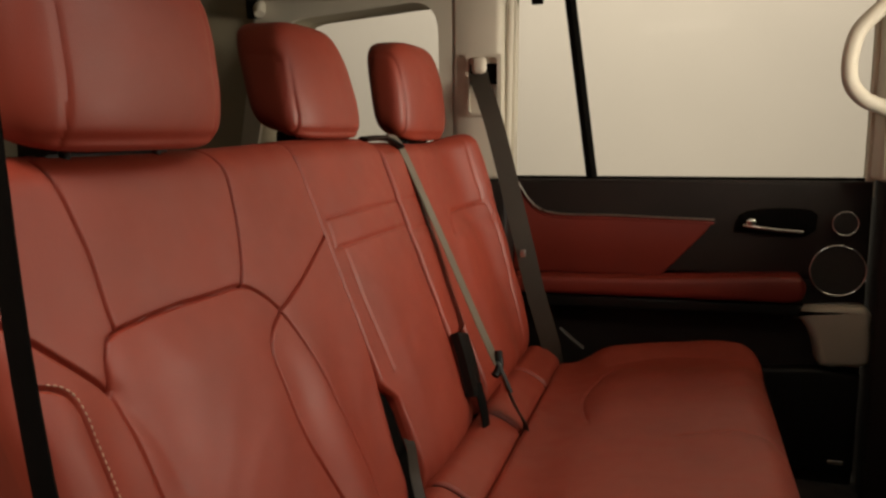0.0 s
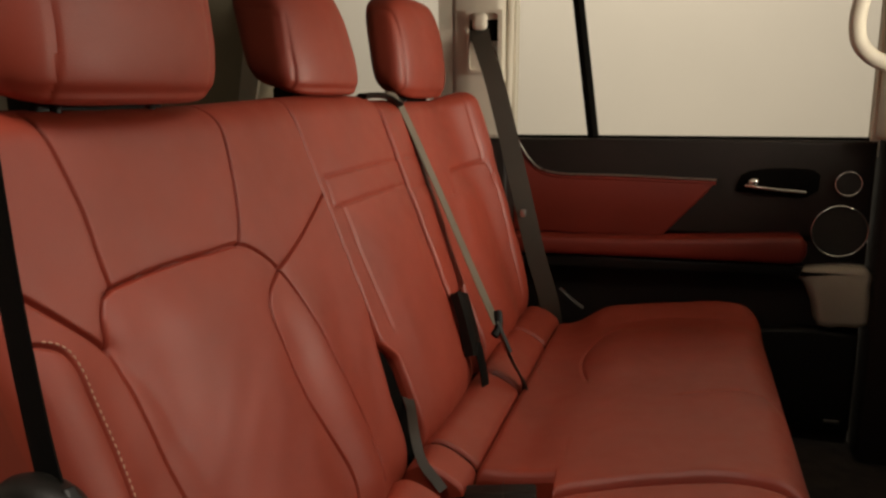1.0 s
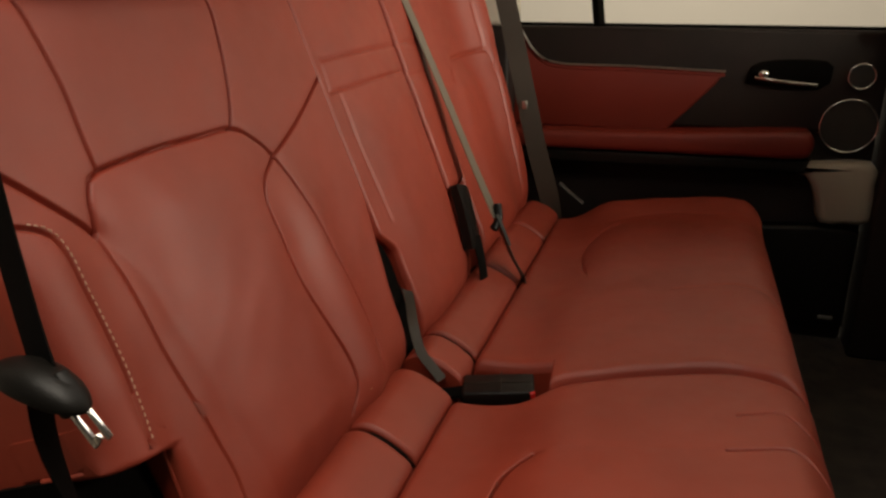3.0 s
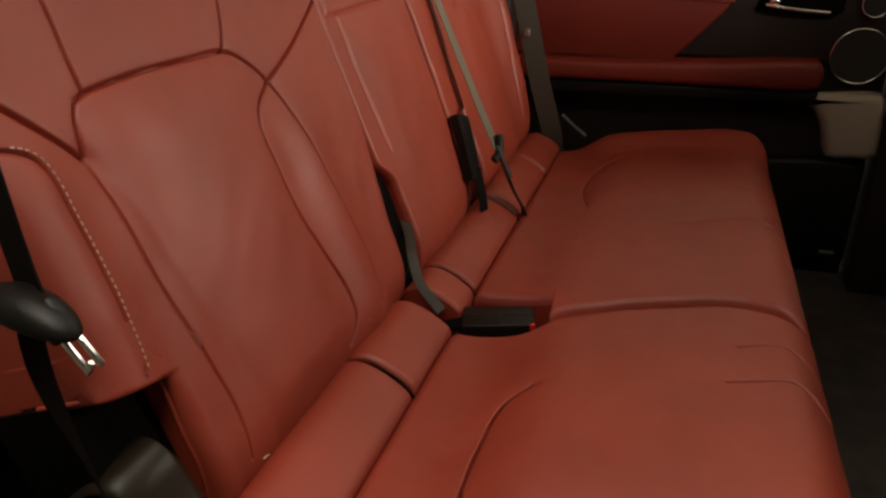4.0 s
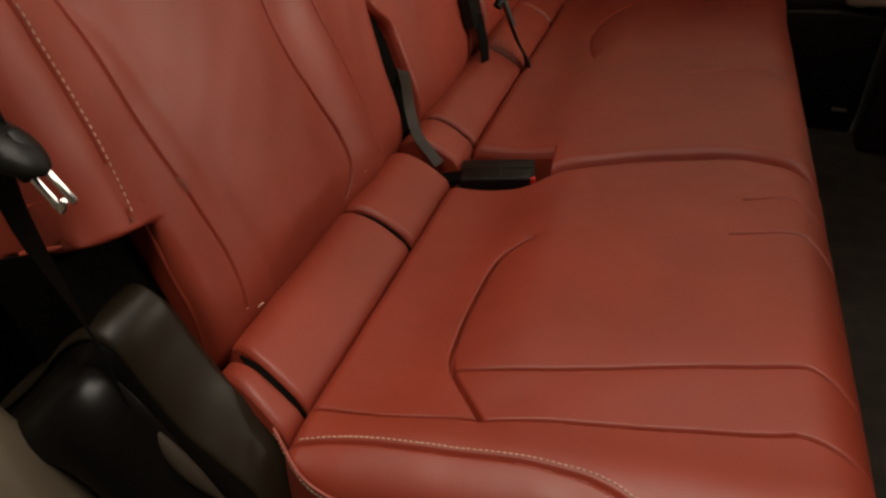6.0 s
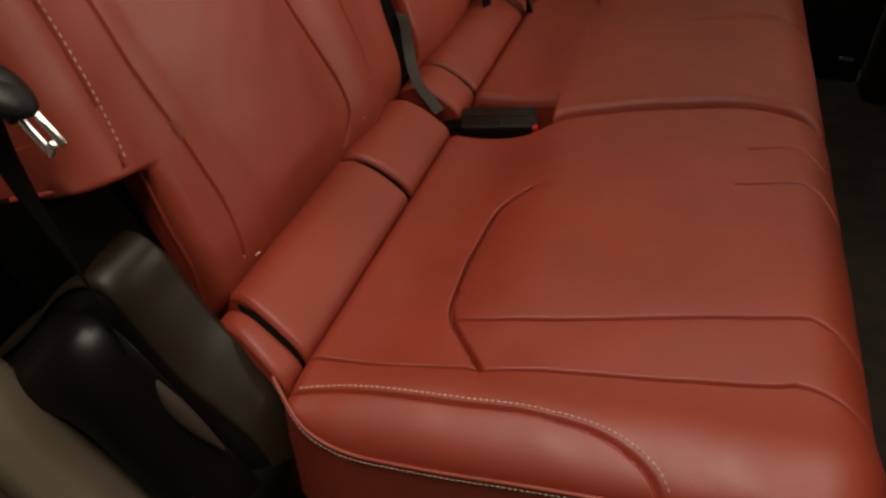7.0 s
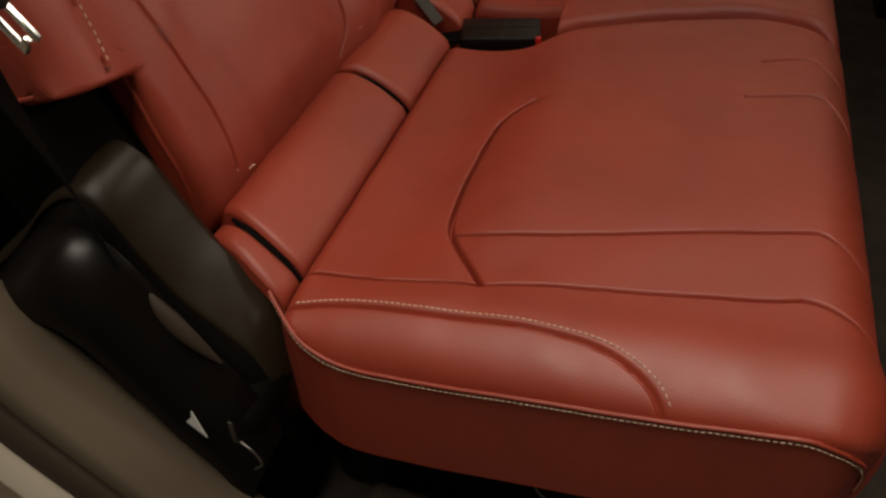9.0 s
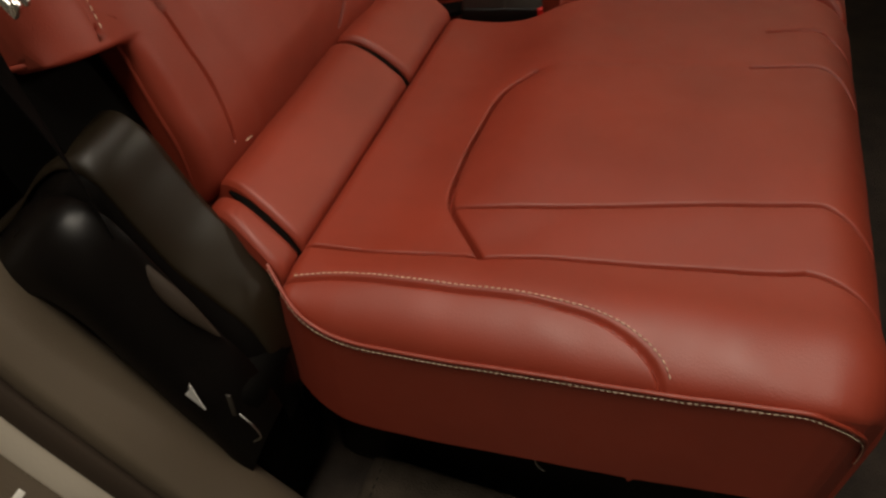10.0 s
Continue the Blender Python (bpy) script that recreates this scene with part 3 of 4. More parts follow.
strip = Pad(back_place, lambda z: 0.879 + 0 * z, lambda z: 0.974 + 0.01 * z, 0.533, 0.915, [(0.008, 0.006), (0.010, 0.008), (0.012, 0.012), (0.05, 0.05)],
            [([(0.88, 0.795), (0.98, 0.795)], 0.0015, 0.003, 0.001), ([(0.88, 0.74), (0.98, 0.74)], 0.0015, 0.003, 0.001)], lambda y, z: 0.006 + 0 * y, 0.0025, 0.1)
strip.build(far_seat, [], LEATHER, "side_strip")


def mirrored(pts):
    return [(1.40 - 0.74 * y, z) for y, z in pts]


FAR_BULGE = curve_of([(0.36, 0.004), (0.46, 0.024), (0.60, 0.040), (0.74, 0.052), (0.85, 0.060), (0.92, 0.056)])


def far_swell(y, z):
    d = FAR_BULGE(z) * np.exp(-(((y - 1.36) / 0.07) ** 2))
    return d + 0.012 * np.exp(-(((y - 1.18) / 0.08) ** 4)) * (1 - ramp01(z, 0.68, 0.74))


far_back = Pad(
    back_place, lambda z: 0.985 + 0 * z, curve_of([(0.36, 1.392), (0.48, 1.397), (0.60, 1.408), (0.72, 1.424), (0.82, 1.428), (0.92, 1.424)]), 0.365, 0.910,
    [(0.012, 0.010), (0.034, 0.04), (0.075, 0.045), (0.04, 0.045)],
    [(mirrored(H1), 0.004, 0.003, 0.003), (mirrored(SIDE), 0.005, 0.003, 0.003), (mirrored(LEFT), 0.003, 0.0028, 0.002), (mirrored(BOLSTER), 0.003, 0.0028, 0.002), (mirrored(V1), 0.003, 0.0028, 0.002)],
    far_swell, 0.0028, 0.13)
far_back.build(far_seat, [("insert_panel", [*mirrored(H1), (1.12, 0.36), (1.32, 0.36), *mirrored(LEFT)[::-1]]), ("side_bolster", [(1.45, 0.74), *mirrored(BOLSTER), (1.45, 0.52)])], LEATHER, "far_backrest")

FARCUT = lambda x: np.where(x < 0.118, 0.578, CUT(x) + 0.007)
FAREND = curve_of([(-0.01, 1.385), (0.05, 1.41), (0.15, 1.44), (0.27, 1.45), (0.36, 1.44), (0.42, 1.41), (0.46, 1.37)])
FIN = swap([(0.150, 1.27), (0.11, 1.20), (0.093, 1.10), (0.10, 1.02), (0.115, 0.96)])


def far_cushion_swell(y, x):
    d = 0.028 * np.exp(-(((y - 1.39) / 0.08) ** 2)) * ramp01(x, 0.02, 0.12)
    return d + 0.008 * np.exp(-(((y - 1.12) / 0.16) ** 4)) * ramp01(x, 0.08, 0.16) * (1 - ramp01(x, 0.38, 0.45)) - 0.006 * np.exp(-(((x - 0.06) / 0.05) ** 2)) + 0 * y


far_cushion = Pad(
    cushion_place, FARCUT, FAREND, -0.004, 0.459, [(0.016, 0.016), (0.06, 0.06), (0.014, 0.014), (0.055, 0.055)],
    [(FIN, 0.003, 0.003, 0.003), (swap([(0.28, 0.88), (0.318, 0.891), (0.374, 0.903), (0.416, 0.876), (0.464, 0.83)]), 0.003, 0.003, 0.002), (swap([(0.13, 1.29), (0.25, 1.32), (0.40, 1.30)]), 0.001, 0.006, 0.002)],
    far_cushion_swell, 0.003, 0.16)
far_cushion.build(far_seat, [("seat_insert", [*FIN, (0.89, 0.47), (1.29, 0.47)])], LEATHER, "cushion")
for y0, y1 in ((0.520, 0.591), (0.602, 0.906), (0.918, 1.186), (1.198, 1.39)):
    band_pad(y0, y1).build(far_seat, [], LEATHER, "rear_band")
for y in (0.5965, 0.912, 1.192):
    gap_shade(far_seat, y)
part("seat_base", boxed((0.0, 0.56, 0.02), (0.40, 1.38, 0.26), 0.02), BLACK, far_seat, "black plastic seat base")


# ---- headrests, parts of their seats ----
def headrest(parent, y, width, z0, z1, front, depth, lean, seam, power=3.6, taper=0.0):
    """A rounded cushion with a seam down each flank, two posts and a dark block for the shadow below."""
    nu, nv = 150, 90
    u, v = np.meshgrid(np.linspace(-math.pi, math.pi, nu), np.linspace(-math.pi / 2, math.pi / 2, nv), indexing="ij")
    pw = lambda c, e: np.sign(c) * np.abs(c) ** e
    e1, e2 = 2 / power, 2 / (power * 0.9)
    sx, sy, sz = pw(np.cos(v), e1) * pw(np.cos(u), e2), pw(np.cos(v), e1) * pw(np.sin(u), e2), pw(np.sin(v), e1)
    t = (sz + 1) / 2
    sy = sy * (1 - taper * t**2)
    k = 1 - 0.03 * np.exp(-(((np.abs(sy) - seam) / 0.022) ** 2)) + 0.02 * (np.abs(sy) < seam) * (1 - (sy / seam) ** 2)
    k2 = 1 - 0.05 * np.exp(-(((t - 0.08) / 0.03) ** 2)) * (sx > 0.3)
    X = front - depth / 2 + sx * depth / 2 * k * k2 - lean * t * (z1 - z0) + 0.012 * (sx > 0) * np.sin(t * math.pi) - 0.02 * (sx > 0) * sy**2
    Y = y + sy * width / 2 * (1 - 0.02 * np.exp(-(((np.abs(sy) - seam) / 0.022) ** 2)))
    Z = z0 + t * (z1 - z0) - 0.012 * sx * (1 - t)
    verts = np.stack([X, Y, Z], -1).reshape(-1, 3)
    i, j = np.meshgrid(np.arange(nu - 1), np.arange(nv - 1), indexing="ij")
    q = (i * nv + j).ravel()
    faces = np.stack([q, q + nv, q + nv + 1, q + 1], 1)
    side = sy.reshape(-1)[faces].mean(1)
    head = None
    for name, own in (("headrest", np.abs(side) < seam), ("headrest_side", side <= -seam), ("headrest_side", side >= seam)):
        used, back = np.unique(faces[own], return_inverse=True)
        ob = raw(name, verts[used].tolist(), back.reshape(-1, 4).tolist(), LEATHER, head or parent, "red leather headrest" if head is None else "")
        head = head or ob
    base = front - depth * 0.55
    for s in (-0.22, 0.22):
        part("headrest_post", tube(bmesh.new(), [(base + 0.01, y + s * width, z0 - 0.08), (base, y + s * width, z0 + 0.04)], 0.006), BLACK, head, "black headrest post")
    # Recessed black box that imitates the shadow gap below the cushion.
    part("shadow_block", boxed((base - 0.03, y - 0.30 * width, z0 - 0.04), (base + 0.004, y + 0.30 * width, z0 + 0.008), 0.006), BLACK, head, "black block standing for the shadow under the headrest")
    return head


headrest(near_seat, 0.216, 0.305, 0.912, 1.10, -0.236, 0.12, 0.10, 0.74, 6.0)
headrest(far_seat, 0.722, 0.258, 0.919, 1.098, -0.266, 0.105, 0.28, 0.88, 6.0, 0.26)
headrest(far_seat, 1.233, 0.306, 0.908, 1.120, -0.274, 0.10, 0.14, 0.88, 5.0, 0.12)

for seat, y0, y1 in ((near_seat, 0.05, 0.55), (far_seat, 0.57, 1.39)):
    shell = boxed((-0.02, y0, 0.36), (0.0, y1, 0.93), 0.008, pose(-0.055, 0, 0.0) @ Matrix.Translation((0, 0, 0.36)) @ pose(0, 0, 0, 0, -20.8, 0) @ Matrix.Translation((-0.075, 0, -0.36)))
    part("back_shell", shell, BLACK, seat, "black back shell")


# ---- far side of the cabin: pillars, windows, door ----
def framed(outer, hole, y0, y1, radius=0.05, steps=8):
    """A wall between y0 and y1 round a rounded opening. outer, hole: four corners (x, z), from low rear to low front, high front, high rear."""
    ring = []
    c = [Vector((x, 0, z)) for x, z in hole]
    for i in range(4):
        p, a, b = c[i], (c[i - 1] - c[i]).normalized(), (c[(i + 1) % 4] - c[i]).normalized()
        for k in range(steps + 1):
            t = k / steps
            ring.append(p + a * radius * (1 - t) ** 2 + b * radius * t**2)
    n = len(ring)
    o = [Vector((x, 0, z)) for x, z in outer]
    rim = []
    for i in range(n):
        q = i // (steps + 1)
        k = i % (steps + 1)
        p = o[q].copy()
        rim.append(p)
    bm = bmesh.new()
    rows = [[bm.verts.new((p.x, y, p.z)) for p in line] for line, y in ((rim, y0), (ring, y0), (ring, y1), (rim, y1))]
    for a, b in zip(rows, rows[1:]):
        for i in range(n):
            j = (i + 1) % n
            bm.faces.new((a[i], a[j], b[j], b[i]))
    bmesh.ops.remove_doubles(bm, verts=bm.verts, dist=1e-5)
    return bm


setting("wall_side_rear", framed([(-1.7, 0.3), (-0.29, 0.3), (-0.29, 1.36), (-1.7, 1.36)], [(-0.90, 0.80), (-0.335, 0.80), (-0.335, 1.262), (-0.80, 1.228)], 1.47, 1.60, 0.09), TAUPE,
        "taupe rear side trim round the quarter window", "trim")
setting("wall_side_low", boxed((-1.7, 1.56, -0.04), (-0.16, 1.62, 0.3)), BLACK_SOFT, "black lower trim behind the far door", "trim", False)
setting("window_1", framed([(-0.96, 0.74), (-0.30, 0.74), (-0.30, 1.31), (-0.86, 1.28)], [(-0.90, 0.80), (-0.337, 0.80), (-0.337, 1.26), (-0.80, 1.226)], 1.455, 1.468, 0.09), BEIGE, "beige surround of the quarter window", "window")
pane = part("pane", boxed((-0.98, 1.555, 0.72), (-0.28, 1.56, 1.32)), GLASS, bpy.data.objects["window_1"], "clear quarter window pane", False)
pane.visible_shadow = False
setting("roof_rail", boxed((-0.30, 1.44, 1.30), (1.5, 1.62, 1.37), 0.02), BEIGE, "beige trim along the roof over the far door", "trim")

c_pillar = bmesh.new()
box(c_pillar, (-0.305, 1.455, 0.80), (-0.172, 1.60, 1.36), 0.016)
c_pillar = setting("pillar_rear", c_pillar, BEIGE, "beige moulded pillar trim with the belt outlet", "pillar")
part("lower_trim", boxed((-0.42, 1.46, 0.25), (-0.158, 1.61, 0.798), 0.012), BLACK_SOFT, c_pillar, "black lower pillar trim")
part("seal", tube(bmesh.new(), smooth_line([(-0.168, 1.50, 0.80), (-0.163, 1.50, 1.0), (-0.158, 1.50, 1.26)], 0.02), 0.009), HEADLINER, c_pillar, "pale door seal")
part("belt_slot_frame", framed([(-0.262, 0.962), (-0.172, 0.962), (-0.172, 1.115), (-0.262, 1.115)], [(-0.254, 0.97), (-0.18, 0.97), (-0.18, 1.107), (-0.254, 1.107)], 1.444, 1.456, 0.012), BEIGE, c_pillar)
part("belt_slot", boxed((-0.254, 1.452, 1.040), (-0.178, 1.4575, 1.092), 0.002), RUBBER_AND_SHADE, c_pillar, "dark belt outlet")
part("slot_lip", boxed((-0.246, 1.432, 1.066), (-0.207, 1.456, 1.108), 0.012), BEIGE, c_pillar)

b_pillar = setting("pillar_front", boxed((0.694, 1.47, 0.80), (0.86, 1.62, 1.36), 0.012), BEIGE, "beige pillar trim ahead of the far door", "pillar")
part("lower_trim", boxed((0.712, 1.49, 0.02), (0.88, 1.62, 0.80), 0.01), BLACK_SOFT, b_pillar, "black lower pillar trim")
grab = thing("grab_handle", "beige moulded grab handle on the pillar", "handle", (0.70, 1.46, 1.06))
part("grip", tube(bmesh.new(), smooth_line([(0.712, 1.466, 1.215), (0.69, 1.44, 1.195), (0.655, 1.43, 1.165), (0.622, 1.43, 1.125), (0.610, 1.43, 1.065), (0.617, 1.43, 1.015), (0.645, 1.43, 0.982), (0.685, 1.44, 0.965), (0.712, 1.466, 0.955)], 0.01), 0.017, 14, 0.9, (0, 1, 0)), BEIGE, grab)
for z in (1.20, 0.965):
    part("mount", boxed((0.69, 1.448, z - 0.03), (0.74, 1.472, z + 0.03), 0.008), BEIGE, grab)

door = thing("rear_door", "far rear door with red leather insert, black trim and chrome details", "car door", (0.27, 1.56, 0.05))
part("lower_shell", boxed((-0.16, 1.565, 0.03), (0.705, 1.63, 0.56), 0.01), BLACK_SOFT, door)
part("upper_trim", plate([(-0.165, 0.56), (0.703, 0.56), (0.703, 0.797), (-0.165, 0.797)], 1.552, 1.62, 0.012), BLACK_SOFT, door, "soft black upper door trim")
arc = smooth_line([(-0.150, 0.797), (-0.132, 0.768), (-0.10, 0.727), (-0.04, 0.706), (0.127, 0.704), (0.352, 0.698)], 0.02)
part("insert", plate([(-0.16, 0.57), *[(x, z) for x, z in arc.tolist()], (0.33, 0.665), (0.30, 0.632), (0.226, 0.55), (-0.16, 0.55)], 1.538, 1.556, 0.006), LEATHER_SHADED, door, "red leather door insert with its shade put into the colour")
part("insert_piping", tube(bmesh.new(), [(x, 1.540, z - 0.008) for x, z in arc.tolist()], 0.004), LEATHER_SHADED, door)
part("trim_strip", tube(bmesh.new(), [(x, 1.535, z + 0.002) for x, z in arc.tolist()], 0.0032, 8, 0.7), STEEL, door, "thin satin metal strip")
outline = smooth_line([(-0.15, 0.500), (0.10, 0.504), (0.40, 0.507), (0.53, 0.508), (0.556, 0.52), (0.562, 0.545), (0.553, 0.568), (0.52, 0.574), (0.30, 0.560), (0.10, 0.552), (-0.15, 0.548)], 0.02)
part("armrest", plate(outline.tolist(), 1.478, 1.56, 0.014), LEATHER_SHADED, door, "padded red leather armrest")
part("armrest_underside", plate([(-0.15, 0.465), (0.55, 0.475), (0.56, 0.505), (-0.15, 0.498)], 1.49, 1.56, 0.008), BLACK, door)
part("handle_recess", plate(smooth_line([(0.40, 0.672), (0.56, 0.662), (0.585, 0.70), (0.57, 0.728), (0.46, 0.728), (0.41, 0.712), (0.40, 0.672)], 0.02).tolist()[:-1], 1.546, 1.56, 0.003), RUBBER_AND_SHADE, door, "dark handle recess")
lever = bmesh.new()
tube(lever, smooth_line([(0.420, 1.536, 0.688), (0.45, 1.526, 0.685), (0.50, 1.524, 0.680), (0.553, 1.530, 0.676)], 0.008), 0.0052, 10, 0.8)
part("door_handle", lever, CHROME, door, "chrome door handle")
knob = bmesh.new()
bmesh.ops.create_uvsphere(knob, u_segments=20, v_segments=12, radius=0.011)
bmesh.ops.transform(knob, matrix=Matrix.Translation((0.437, 1.532, 0.697)) @ Matrix.Diagonal((1.2, 0.8, 0.9, 1)), verts=knob.verts)
part("lock_lever", knob, CHROME, door, "chrome lock lever")


def speaker(x, z, radius, name):
    ring = bmesh.new()
    pts = [(x + radius * math.cos(a), 1.541, z + radius * math.sin(a)) for a in np.linspace(0, 2 * math.pi, 65)]
    tube(ring, pts, 0.0021, 10, 1.0, (0, 1, 0))
    disc = bmesh.new()
    bmesh.ops.create_cone(disc, cap_ends=True, segments=48, radius1=radius, radius2=radius * 0.96, depth=0.012)
    bmesh.ops.transform(disc, matrix=Matrix.Translation((x, 1.549, z)) @ pose(0, 0, 0, 90, 0, 0), verts=disc.verts)
    grille = part(name, disc, SPEAKER, door, "dark perforated speaker grille")
    part("chrome_ring", ring, CHROME, grille, "thin chrome ring")


speaker(0.646, 0.697, 0.028, "tweeter")
speaker(0.636, 0.583, 0.061, "speaker")
part("grey_panel", plate(smooth_line([(0.50, 0.478), (0.56, 0.492), (0.700, 0.500), (0.712, 0.45), (0.714, 0.360), (0.66, 0.350), (0.606, 0.350), (0.588, 0.41), (0.560, 0.462), (0.52, 0.466), (0.50, 0.478)], 0.02).tolist()[:-1], 1.515, 1.57, 0.018), DOOR_GREY, door, "grey moulded lower door panel")
part("map_pocket", plate([(0.10, 0.06), (0.70, 0.08), (0.70, 0.33), (0.60, 0.34), (0.10, 0.30)], 1.53, 1.57, 0.012), BLACK, door, "black moulded map pocket")
part("plate_mark", boxed((0.640, 1.5255, 0.100), (0.674, 1.5295, 0.109), 0.001), STEEL, door, "tiny pale metal mark")
frame_bm = framed([(-0.19, 0.76), (0.705, 0.76), (0.705, 1.34), (-0.19, 1.34)], [(-0.162, 0.782), (0.688, 0.782), (0.688, 1.31), (-0.156, 1.31)], 1.56, 1.60, 0.03)
part("window_frame", frame_bm, HEADLINER, door, "pale door window frame")
part("division_bar", tube(bmesh.new(), [(0.046, 1.565, 0.800), (-0.018, 1.565, 1.26), (-0.026, 1.565, 1.32)], 0.0145, 4, 0.5, (0, 1, 0)), RUBBER_AND_SHADE, door, "black window division bar")
part("weather_strip", boxed((-0.16, 1.572, 0.788), (0.69, 1.59, 0.804), 0.003), RUBBER_AND_SHADE, door)
door_glass = part("pane", boxed((-0.18, 1.582, 0.79), (0.70, 1.587, 1.33)), GLASS, door, "clear door window pane", False)
door_glass.visible_shadow = False
part("frame_clip", boxed((-0.115, 1.548, 1.245), (-0.085, 1.562, 1.262), 0.003), RUBBER_AND_SHADE, door)

hook = thing("coat_hook", "beige plastic coat hook beside the quarter window", "hook", (-0.85, 1.455, 1.26), "coat hooks")
part("hook_base", boxed((-0.885, 1.435, 1.235), (-0.845, 1.458, 1.30), 0.006), BLACK, hook)
part("hook_knob", tube(bmesh.new(), [(-0.845, 1.45, 1.275), (-0.838, 1.43, 1.258), (-0.832, 1.42, 1.242)], [0.012, 0.017, 0.014], 12), BEIGE, hook)
rail_handle = thing("roof_handle", "beige roof handle over the quarter window", "handle", (-0.6, 1.455, 1.29))
part("grip", tube(bmesh.new(), smooth_line([(-0.70, 1.452, 1.295), (-0.67, 1.43, 1.282), (-0.61, 1.425, 1.278), (-0.55, 1.43, 1.284), (-0.52, 1.452, 1.298)], 0.01), 0.013, 10), BEIGE, rail_handle)


# ---- belts ----
far_belt = thing("seat_belt", "dark brown seat belt hanging from the pillar", "seat belt", (-0.1, 1.40, 0.40), "seat belts")
line = smooth_line([(-0.228, 1.452, 1.070), (-0.221, 1.435, 1.045), (-0.174, 1.40, 0.93), (-0.105, 1.37, 0.69), (-0.065, 1.37, 0.53), (-0.03, 1.385, 0.40), (-0.02, 1.40, 0.33)], 0.02)
part("webbing", ribbon(bmesh.new(), line, (0.93, 0.25, 0.25), 0.047), WEBBING_BROWN, far_belt)
part("stop_button", boxed((-0.098, 1.343, 0.619), (-0.086, 1.356, 0.637), 0.003), STEEL, far_belt, "pale belt stop button")
part("anchor_bracket", ribbon(bmesh.new(), smooth_line([(-0.01, 1.42, 0.428), (0.018, 1.42, 0.404), (0.05, 1.42, 0.380)], 0.01), (0.2, 0.9, 0.5), 0.010, 0.003), BRACKET, far_belt, "dull steel anchor bracket")

mid_belt = thing("seat_belt", "grey seat belt across the split of the bench", "seat belt", (-0.1, 0.95, 0.37), "seat belts")
line = smooth_line([(-0.35, 1.0, 0.914), (-0.303, 0.996, 0.915), (-0.275, 0.994, 0.900), (-0.2005, 0.985, 0.7515), (-0.107, 0.958, 0.565), (-0.055, 0.93, 0.475)], 0.02)
part("webbing", ribbon(bmesh.new(), line, (-0.10, 1.0, 0.0), 0.047), WEBBING_GREY, mid_belt)
part("guide", tube(bmesh.new(), smooth_line([(-0.288, 0.845, 0.910), (-0.284, 0.90, 0.912), (-0.276, 0.945, 0.908), (-0.262, 0.972, 0.894)], 0.01), 0.011, 10, 0.5), BLACK, mid_belt, "black belt guide on the shoulder")
part("tongue", ribbon(bmesh.new(), [(-0.058, 0.93, 0.482), (-0.043, 0.926, 0.452), (-0.03, 0.923, 0.425)], (-0.6, 0.75, 0.1), 0.03, 0.005), CHROME, mid_belt, "steel belt tongue")
part("loop", tube(bmesh.new(), smooth_line([(-0.056, 0.94, 0.50), (-0.05, 0.925, 0.475), (-0.056, 0.91, 0.46)], 0.006), 0.008, 8), BLACK, mid_belt, "black tongue cover")
part("lower_webbing", ribbon(bmesh.new(), smooth_line([(-0.035, 0.924, 0.432), (-0.018, 0.920, 0.400), (0.002, 0.916, 0.368), (0.004, 0.915, 0.345)], 0.01), (-0.55, 0.8, 0.1), 0.030), WEBBING_BROWN, mid_belt)

sleeve = thing("belt_buckle", "black sleeved buckle hanging below the leather strip", "buckle", (-0.12, 0.92, 0.38), "belt buckles")
P = lambda y, z, d: tuple(back_place(np.array(float(y)), np.array(float(z)), np.array(float(d))))
part("sleeve", ribbon(bmesh.new(), smooth_line([P(0.896, 0.535, 0.016), P(0.882, 0.50, 0.018), P(0.863, 0.45, 0.018), P(0.856, 0.43, 0.016)], 0.01), (0.0, 1.0, 0.0), 0.052, 0.016), BLACK, sleeve)
part("webbing", ribbon(bmesh.new(), smooth_line([P(0.862, 0.45, 0.028), P(0.848, 0.41, 0.028), P(0.842, 0.375, 0.022)], 0.01), (0.2, 1.0, 0.0), 0.028), WEBBING, sleeve)
slot_belt = thing("seat_belt", "olive grey belt strap coming out of the seat split", "seat belt", (-0.05, 0.55, 0.38), "seat belts")
line = smooth_line([P(0.606, 0.53, -0.06), P(0.604, 0.49, -0.026), P(0.592, 0.455, -0.008), (-0.086, 0.540, 0.425), (-0.066, 0.515, 0.395), (-0.040, 0.506, 0.371), (-0.030, 0.502, 0.362)], 0.012)
part("webbing", ribbon(bmesh.new(), line, (0.75, 0.55, 0.2), 0.0145), WEBBING_BROWN, slot_belt)

buckle = thing("belt_buckle", "black buckle with a red button between the cushions", "buckle", (0.05, 0.53, 0.35), "belt buckles")
turn = Matrix.Translation((0.048, 0.522, 0.347)) @ pose(0, 0, 0, 0, -4, 12)
body = bmesh.new()
box(body, (-0.050, -0.030, -0.014), (0.052, 0.026, 0.013), 0.004, turn)
body = part("body", body, BLACK, buckle)
part("rib", boxed((-0.05, -0.002, 0.012), (0.05, 0.0, 0.0142), 0.0004, turn), OLIVE, body)
part("rib", boxed((0.004, -0.032, 0.012), (0.0055, 0.030, 0.0142), 0.0004, turn), OLIVE, body)
part("release_button", boxed((0.045, -0.0305, 0.002), (0.0528, -0.023, 0.0125), 0.002, turn), RED_PLASTIC, buckle, "small red release button")
part("stalk", ribbon(bmesh.new(), smooth_line([(-0.03, 0.500, 0.338), (-0.01, 0.508, 0.341), (0.01, 0.515, 0.345)], 0.008), (0.0, 1.0, 0.1), 0.024, 0.006), WEBBING, buckle)

